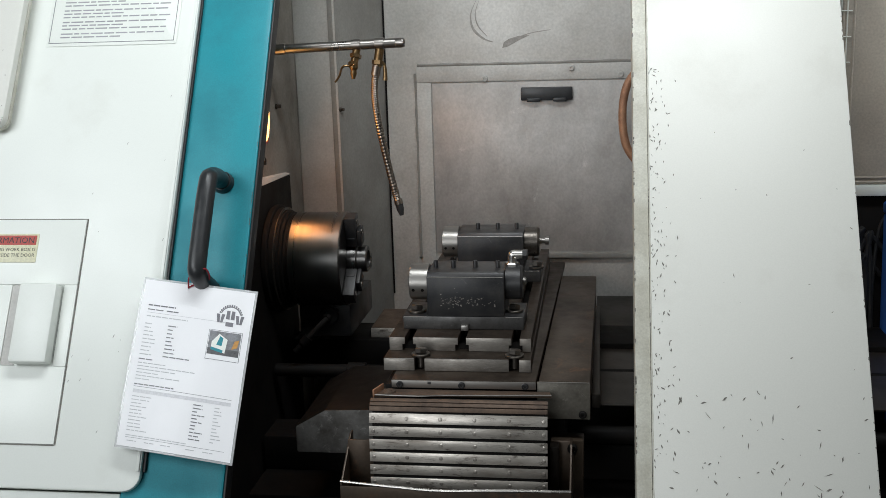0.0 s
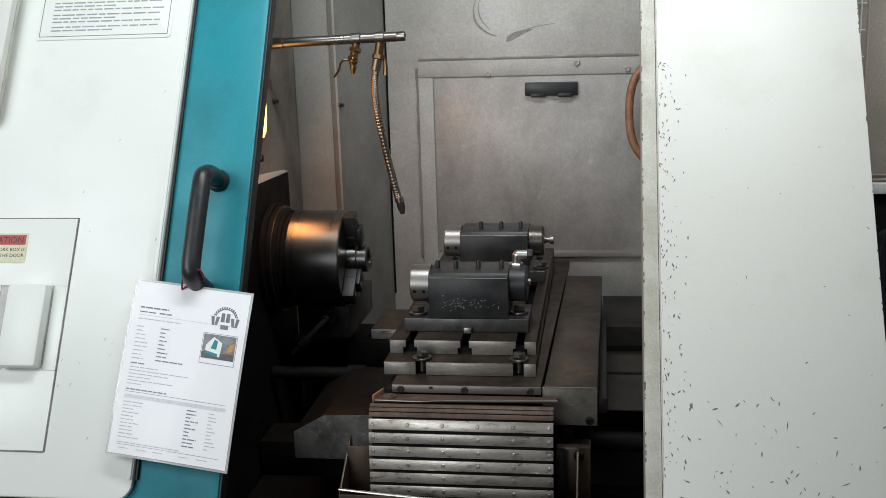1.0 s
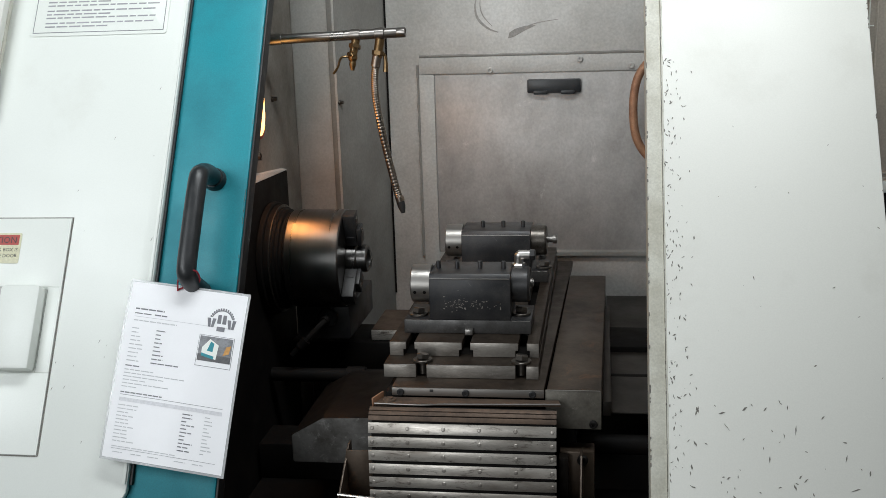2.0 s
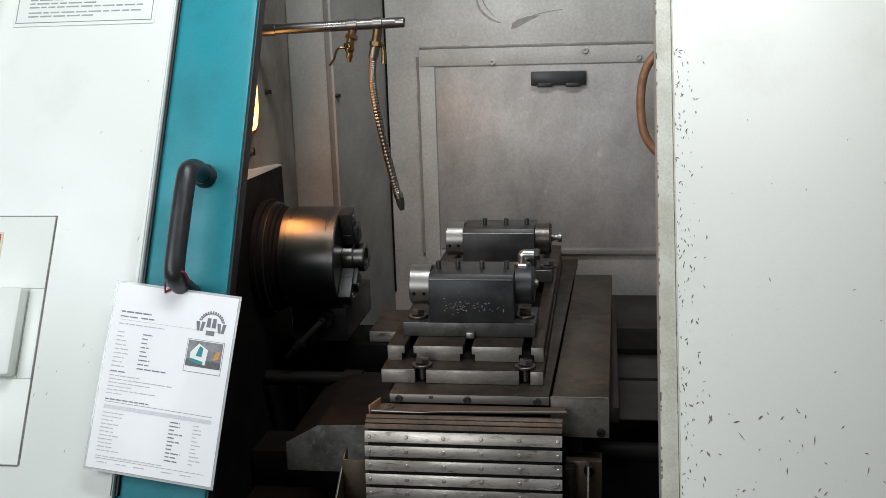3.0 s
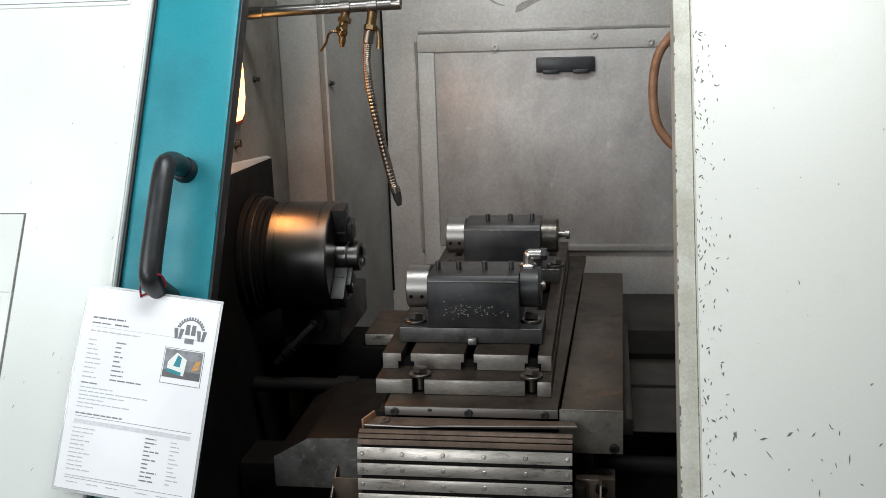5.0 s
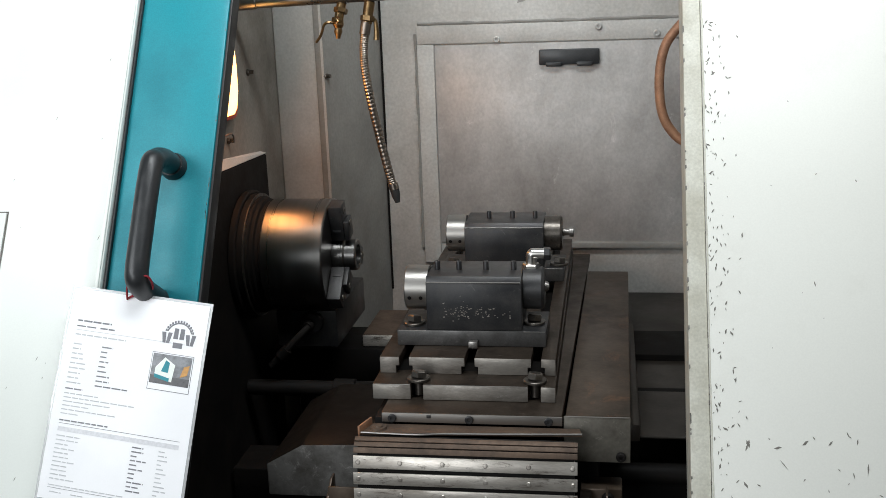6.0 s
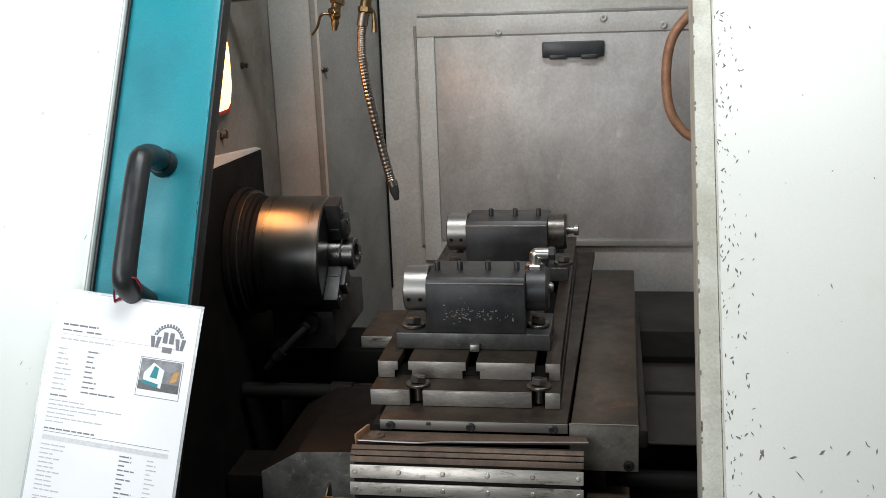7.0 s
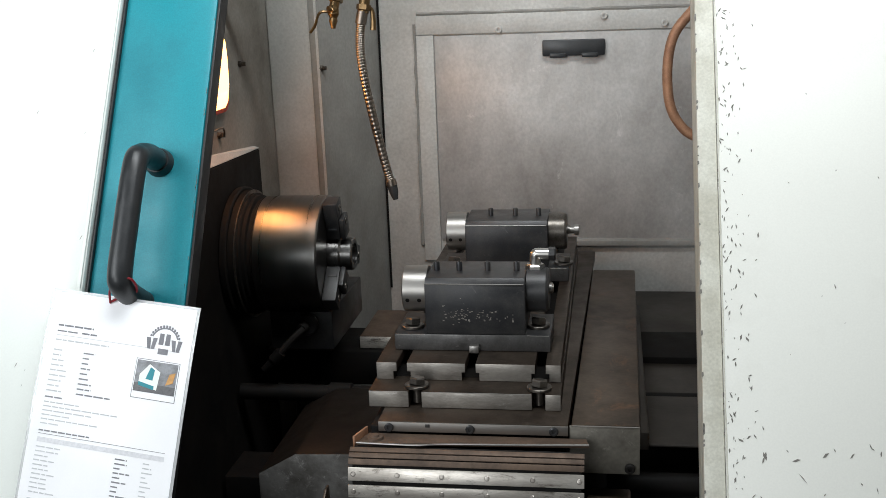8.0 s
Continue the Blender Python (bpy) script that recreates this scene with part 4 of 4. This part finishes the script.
for k in range(260):
    if k < 165:
        u, v = 0.4385 + abs(r.gauss(0, 0.017)), r.uniform(-0.25, 0.50)
    else:
        u, v = r.uniform(0.46, 0.775), (r.uniform(-0.36, -0.08) if k % 6 else r.uniform(-0.05, 0.42))
    s = r.uniform(0.0010, 0.0040) * (1.35 if k > 165 and v < -0.1 else 1)
    a = r.gauss(1.5, 0.5) if k < 165 else r.uniform(0.1, 2.8)
    w = s * r.uniform(0.22, 0.4)
    ca, sa = math.cos(a), math.sin(a)
    o = [(u + p * ca - q * sa, v + p * sa + q * ca) for p, q in ((-s, 0), (-s * 0.3, -w), (s, 0), (s * 0.2, w))]
    part("paint_chip", slopeplate(o, 0.0012, 0.0015, 0), M_SCRATCH, sheet_m)
part("seam_dirt", slopeplate([(0.4361, -0.36)] + [(0.4353 + r.uniform(0.0012, 0.0026), -0.36 + 0.01 * k) for k in range(105)] + [(0.4350, 0.69)], 0.0012, 0.0014, 0), M_CREAM_EDGE, sheet_m)
for k in range(60):
    v = r.uniform(-0.35, 0.6)
    h = r.uniform(0.002, 0.009)
    u = r.choice((0.4092, 0.4092, 0.4345))
    part("paint_chip", slopeplate([(u - 0.0003, v), (u + 0.002, v + h * 0.3), (u + 0.0016, v + h), (u - 0.0003, v + h * 0.9)], -0.0033, -0.0029, 0), M_SCRATCH, sheet_m)
for k in range(16):
    u, v, a, s = r.uniform(0.50, 0.77), r.uniform(-0.33, -0.12), r.uniform(0.3, 2.6), r.uniform(0.004, 0.009)
    ca, sa, w = math.cos(a), math.sin(a), r.uniform(0.0006, 0.0011)
    part("scratch", slopeplate([(u + p * ca - q * sa, v + p * sa + q * ca) for p, q in ((-s, 0), (0, -w), (s, 0), (s * 0.3, w))], 0.0012, 0.0015, 0), M_SCRATCH, sheet_m)
for k in range(26):
    v, h = r.uniform(-0.35, 0.62), r.uniform(0.002, 0.007)
    u = 0.7885 - (v + 0.75) * 0.0057
    part("paint_chip", slopeplate([(u - 0.0022, v + h * 0.4), (u - 0.0004, v), (u - 0.0004, v + h), (u - 0.0014, v + h)], 0.0012, 0.0015, 0), M_SCRATCH, sheet_m)
for k in range(14):
    u, v, s = r.uniform(-0.60, -0.44), r.uniform(-0.25, 0.5), r.uniform(0.0012, 0.0035)
    part("paint_chip", slopeplate([(u - s * 0.4, v - s), (u, v - s * 0.4), (u + s * 0.5, v + s), (u, v + s * 0.3)], 0.0101, 0.0104, 0), M_SCRATCH, door)

for k in range(40):
    v, h = r.gauss(0.22, 0.12) if k < 26 else r.uniform(-0.3, 0.7), r.uniform(0.002, 0.007)
    d = r.uniform(0.0008, 0.0022)
    part("paint_chip", slopeplate([(TR - d, v + h * 0.4), (TR - 0.0022, v), (TR - 0.0022, v + h), (TR - d * 1.6, v + h * 0.8)], -0.0041, -0.0037, 0), M_SCRATCH, teal)
# plain closing of the machine front, and what stands to its right
single("front_header", slopeplate([(-0.5, 1.36), (0.80, 1.36), (0.80, 1.46), (-0.5, 1.46)], -0.06, -0.004, 0.003), M_CREAM, "cream sheet metal header over the door opening", "panel", kind="structure")
rp = thing("tailstock_cabinet", (1.1, 0.2, 0.8), "cream sheet metal cabinet end beside the front panel", "cabinet")
part("upper_sheet", box(0.86, 1.6, 0.15, 0.40, 1.19, 1.98, 0.004), M_BEIGE, rp)
for z in (1.196, 1.206):
    part("bead", rod((0.862, 0.148, z), (1.59, 0.148, z), 0.0022, 8, 0.0005), M_BEIGE, rp)
for x in (0.872, 0.895):
    part("bead", rod((x, 0.148, 1.21), (x, 0.148, 1.97), 0.0025, 8, 0.0005), M_BEIGE, rp)
for x in (0.8665, 0.8795):
    part("lattice_bar", rod((x, 0.146, 1.40), (x, 0.146, 1.97), 0.0016, 8, 0.0004), M_CREAM, rp)
for k in range(9):
    part("lattice_bar", rod((0.862, 0.1445, 1.46 + 0.055 * k), (0.889, 0.1445, 1.46 + 0.055 * k), 0.0012, 8, 0.0004), M_CREAM, rp)
part("shelf_edge", box(0.86, 1.6, 0.14, 0.40, 1.165, 1.1895, 0.003), M_CREAM, rp)
part("dark_base", box(0.88, 1.6, 0.16, 0.40, 0.0, 1.1645, 0.003), M_DARK, rp)
bh = thing("blue_housing", (1.1, 0.09, 0), "blue painted machine housing beside the lathe", "machine")
part("body", prism([(0.998, 0.0), (0.973, 1.13), (1.4, 1.13), (1.4, 0.0)], "y", 0.06, 0.13, 0.006), M_BLUE, bh)
part("lid", prism([(0.9725, 1.1305), (0.9722, 1.152), (0.982, 1.16), (1.4, 1.16), (1.4, 1.1305)], "y", 0.057, 0.133, 0.003), M_BLUE, bh)
rc = random.Random(14)
for k in range(7):
    x0, z0 = 0.915 + 0.009 * k, rc.uniform(1.02, 1.12)
    single("cable", tube(spline([(x0, 0.155, 0.0), (x0 + rc.uniform(-0.02, 0.02), 0.148, 0.55), (x0 + rc.uniform(-0.02, 0.02), 0.144, z0 - 0.09), (x0 + rc.uniform(-0.03, 0.03), 0.14, z0), (x0 + rc.uniform(-0.02, 0.03), 0.15, z0 - 0.05)], 6), rc.uniform(0.004, 0.008), 8), M_RUBBER, "black cable hanging before the dark base of the cabinet", "cable", "hanging cables")

# closed body of the lathe below and behind the doors
single("machine_base", box(-1.4, 1.23, -0.89, 0.46, 0.0, 0.425, 0.01), M_CREAM, "cream painted base cabinet of the lathe", "machine base", kind="structure")
# unseen body added to close the left side and block light leaking in
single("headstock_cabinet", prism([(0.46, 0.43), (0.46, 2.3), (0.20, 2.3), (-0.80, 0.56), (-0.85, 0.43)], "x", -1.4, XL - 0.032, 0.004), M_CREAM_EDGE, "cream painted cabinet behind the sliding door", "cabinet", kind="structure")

# ---------- laminated data sheet ----------
sheet = thing("data_sheet", (-0.36, -0.58, 1.1), "laminated white data sheet tied to the door handle", "document")
SW, SH = 0.214, 0.300
SHEET = FRONT @ Matrix.Translation((-0.454, 0.0885, 0.045)) @ Matrix.Rotation(radians(-7.0), 4, "Z") @ Matrix(((1, -0.052, 0, 0), (0, 1, 0, 0), (0, 0, 1, 0), (0, 0, 0, 1)))


def on_sheet(bm):
    for vtx in bm.verts:
        vtx.co.z += 0.006 * math.sin(vtx.co.x * 18) * (-vtx.co.y / SH) - 0.012 * (vtx.co.y / SH) ** 2
    bmesh.ops.transform(bm, matrix=SHEET, verts=bm.verts)
    return bm


def sheetbox(x0, x1, y0, y1, z0, z1, cuts=1, bm=None):
    own = bmesh.new()
    nx, ny = {1: (1, 1), 2: (8, 10), 3: (16, 1)}[cuts]
    grid = [[[own.verts.new((x0 + (x1 - x0) * i / nx, y0 + (y1 - y0) * j / ny, z)) for j in range(ny + 1)] for i in range(nx + 1)] for z in (z0, z1)]
    for g in grid:
        for i in range(nx):
            for j in range(ny):
                own.faces.new((g[i][j], g[i + 1][j], g[i + 1][j + 1], g[i][j + 1]))
    for i in range(nx):
        for j in (0, ny):
            own.faces.new((grid[0][i][j], grid[0][i + 1][j], grid[1][i + 1][j], grid[1][i][j]))
    for j in range(ny):
        for i in (0, nx):
            own.faces.new((grid[0][i][j], grid[0][i][j + 1], grid[1][i][j + 1], grid[1][i][j]))
    return merge(bm, own)


part("laminate", on_sheet(sheetbox(0, SW, -SH, 0, 0, 0.0005, 2)), M_FILM, sheet, "clear laminate border")
paper = part("paper", on_sheet(sheetbox(0.004, SW - 0.004, -SH + 0.004, -0.004, 0.0007, 0.0010, 2)), M_PAPER, sheet)
r = random.Random(21)


def bars(x0, x1, y, h, mat, words=True):
    bm = bmesh.new()
    x = x0
    while x < x1:
        w = min(r.uniform(0.006, 0.016), x1 - x) if words else x1 - x0
        sheetbox(x, x + w, y, y + h * (0.72 if words else 1), 0.00115, 0.0013, 1 if words else 3, bm)
        x += w + 0.0016
    part("print_bar", on_sheet(bm), mat, paper)


bars(0.018, 0.070, -0.0500, 0.0032, M_INK)
bars(0.018, 0.048, -0.0575, 0.0024, M_INK)
bars(0.054, 0.076, -0.0575, 0.0030, M_INK)
bars(0.018, 0.195, -0.0625, 0.0006, M_INK_PALE, False)
bars(0.018, 0.096, -0.0695, 0.0024, M_INK_PALE)
for k in range(9):
    bars(0.018, 0.018 + r.uniform(0.012, 0.026), -0.083 - 0.0068 * k, 0.0023, M_INK_PALE)
    bars(0.062, 0.062 + (r.uniform(0.008, 0.02) if k < 8 else 0.05), -0.083 - 0.0068 * k, 0.0025, M_INK)
bars(0.018, 0.045, -0.146, 0.0026, M_INK)
for k in range(6):
    bars(0.018, (0.07, 0.125, 0.09, 0.06, 0.10, 0.045)[k], -0.1525 - 0.0056 * k, 0.002, M_INK_PALE)
bars(0.018, 0.092, -0.190, 0.0026, M_INK)
bars(0.018, 0.197, -0.1935, 0.0006, M_INK, False)
bars(0.018, 0.197, -0.204, 0.0062, M_BAND, False)
for k in range(11):
    bars(0.018, 0.018 + r.uniform(0.02, 0.038), -0.211 - 0.0058 * k, 0.0021, M_INK_PALE)
    bars(0.132, 0.132 + r.uniform(0.008, 0.024), -0.211 - 0.0058 * k, 0.0024, M_INK)
    bars(0.170, 0.170 + r.uniform(0.006, 0.018), -0.211 - 0.0058 * k, 0.0021, M_INK_PALE)
bars(0.018, 0.130, -0.2775, 0.0018, M_INK_PALE)
bars(0.018, 0.197, -0.2805, 0.0005, M_INK, False)
for x in (0.022, 0.055, 0.085, 0.13, 0.16):
    bars(x, x + 0.018, -0.2865, 0.0018, M_INK_PALE)
# round gear emblem as plain shapes
bm = bmesh.new()
ring = [[bm.verts.new((0.172 + rr * math.cos(radians(18 + 6 * k)), -0.052 + rr * math.sin(radians(18 + 6 * k)), 0.0013)) for rr in (0.0175, 0.0195)] for k in range(25)]
for (a, b), (c, d) in zip(ring, ring[1:]):
    bm.faces.new((a, b, d, c))
emblem = part("emblem", on_sheet(bm), M_INK, paper)
for k in range(13):
    a = radians(20 + 140 * k / 12)
    cx, cy = 0.172 + 0.021 * math.cos(a), -0.052 + 0.021 * math.sin(a)
    part("tooth", on_sheet(sheetbox(cx - 0.0013, cx + 0.0013, cy - 0.0016, cy + 0.0016, 0.00135, 0.0014, 1)), M_INK, emblem)


def bold_shape(outline):
    bm = bmesh.new()
    bm.faces.new([bm.verts.new((x, y, 0.00145)) for x, y in outline])
    part("bold_shape", on_sheet(bm), M_INK, emblem)


# plain dark blocks below the arc
for x0 in (0.1465, 0.1815):
    bold_shape([(x0, -0.048), (x0 + 0.006, -0.048), (x0 + 0.0075, -0.063), (x0 + 0.003, -0.063)])
    bold_shape([(x0 + 0.0095, -0.048), (x0 + 0.0155, -0.048), (x0 + 0.0125, -0.063), (x0 + 0.008, -0.063)])
for x0 in (0.1645, 0.1735):
    bold_shape([(x0, -0.041), (x0 + 0.006, -0.041), (x0 + 0.0065, -0.056), (x0 - 0.0005, -0.056)])
bold_shape([(0.165, -0.061), (0.179, -0.061), (0.179, -0.0685), (0.165, -0.0685)])
# photo of a machine, as plain shapes
ph = part("picture", on_sheet(sheetbox(0.138, 0.199, -0.129, -0.077, 0.00115, 0.0013, 1)), M_INK, paper)
part("picture_field", on_sheet(sheetbox(0.1388, 0.1982, -0.1282, -0.0778, 0.0014, 0.0015, 1)), M_PAPER, ph)
part("picture_field", on_sheet(sheetbox(0.1400, 0.1970, -0.1200, -0.0790, 0.0016, 0.0017, 1)), M_PHOTO_A, ph)
part("picture_field", on_sheet(sheetbox(0.1400, 0.1970, -0.1200, -0.1090, 0.0018, 0.0019, 1)), M_PHOTO_D, ph)
bm = bmesh.new()
for o, mt in (([(0.146, -0.112), (0.172, -0.116), (0.174, -0.092), (0.158, -0.083), (0.146, -0.098)], M_CREAM), ([(0.155, -0.103), (0.165, -0.104), (0.166, -0.090), (0.160, -0.087)], M_TEAL),
              ([(0.146, -0.112), (0.168, -0.116), (0.168, -0.111), (0.146, -0.107)], M_TEAL), ([(0.183, -0.108), (0.193, -0.104), (0.195, -0.090), (0.187, -0.093)], M_PHOTO_C)):
    bm = bmesh.new()
    z = 0.0020 if mt is M_CREAM else 0.0022
    bm.faces.new([bm.verts.new((x, y, z)) for x, y in o])
    part("picture_field", on_sheet(bm), mt, ph)
strg = single("red_string", tube([SHEET @ p for p in spline([(0.086, -0.010, 0.002), (0.092, 0.004, 0.022), (0.108, 0.014, 0.040), (0.125, 0.020, 0.034), (0.124, 0.008, 0.01), (0.100, -0.002, 0.006), (0.088, -0.008, 0.003)], 6)], 0.0016, 6), M_STRING, "red string tying the sheet to the handle", "string")
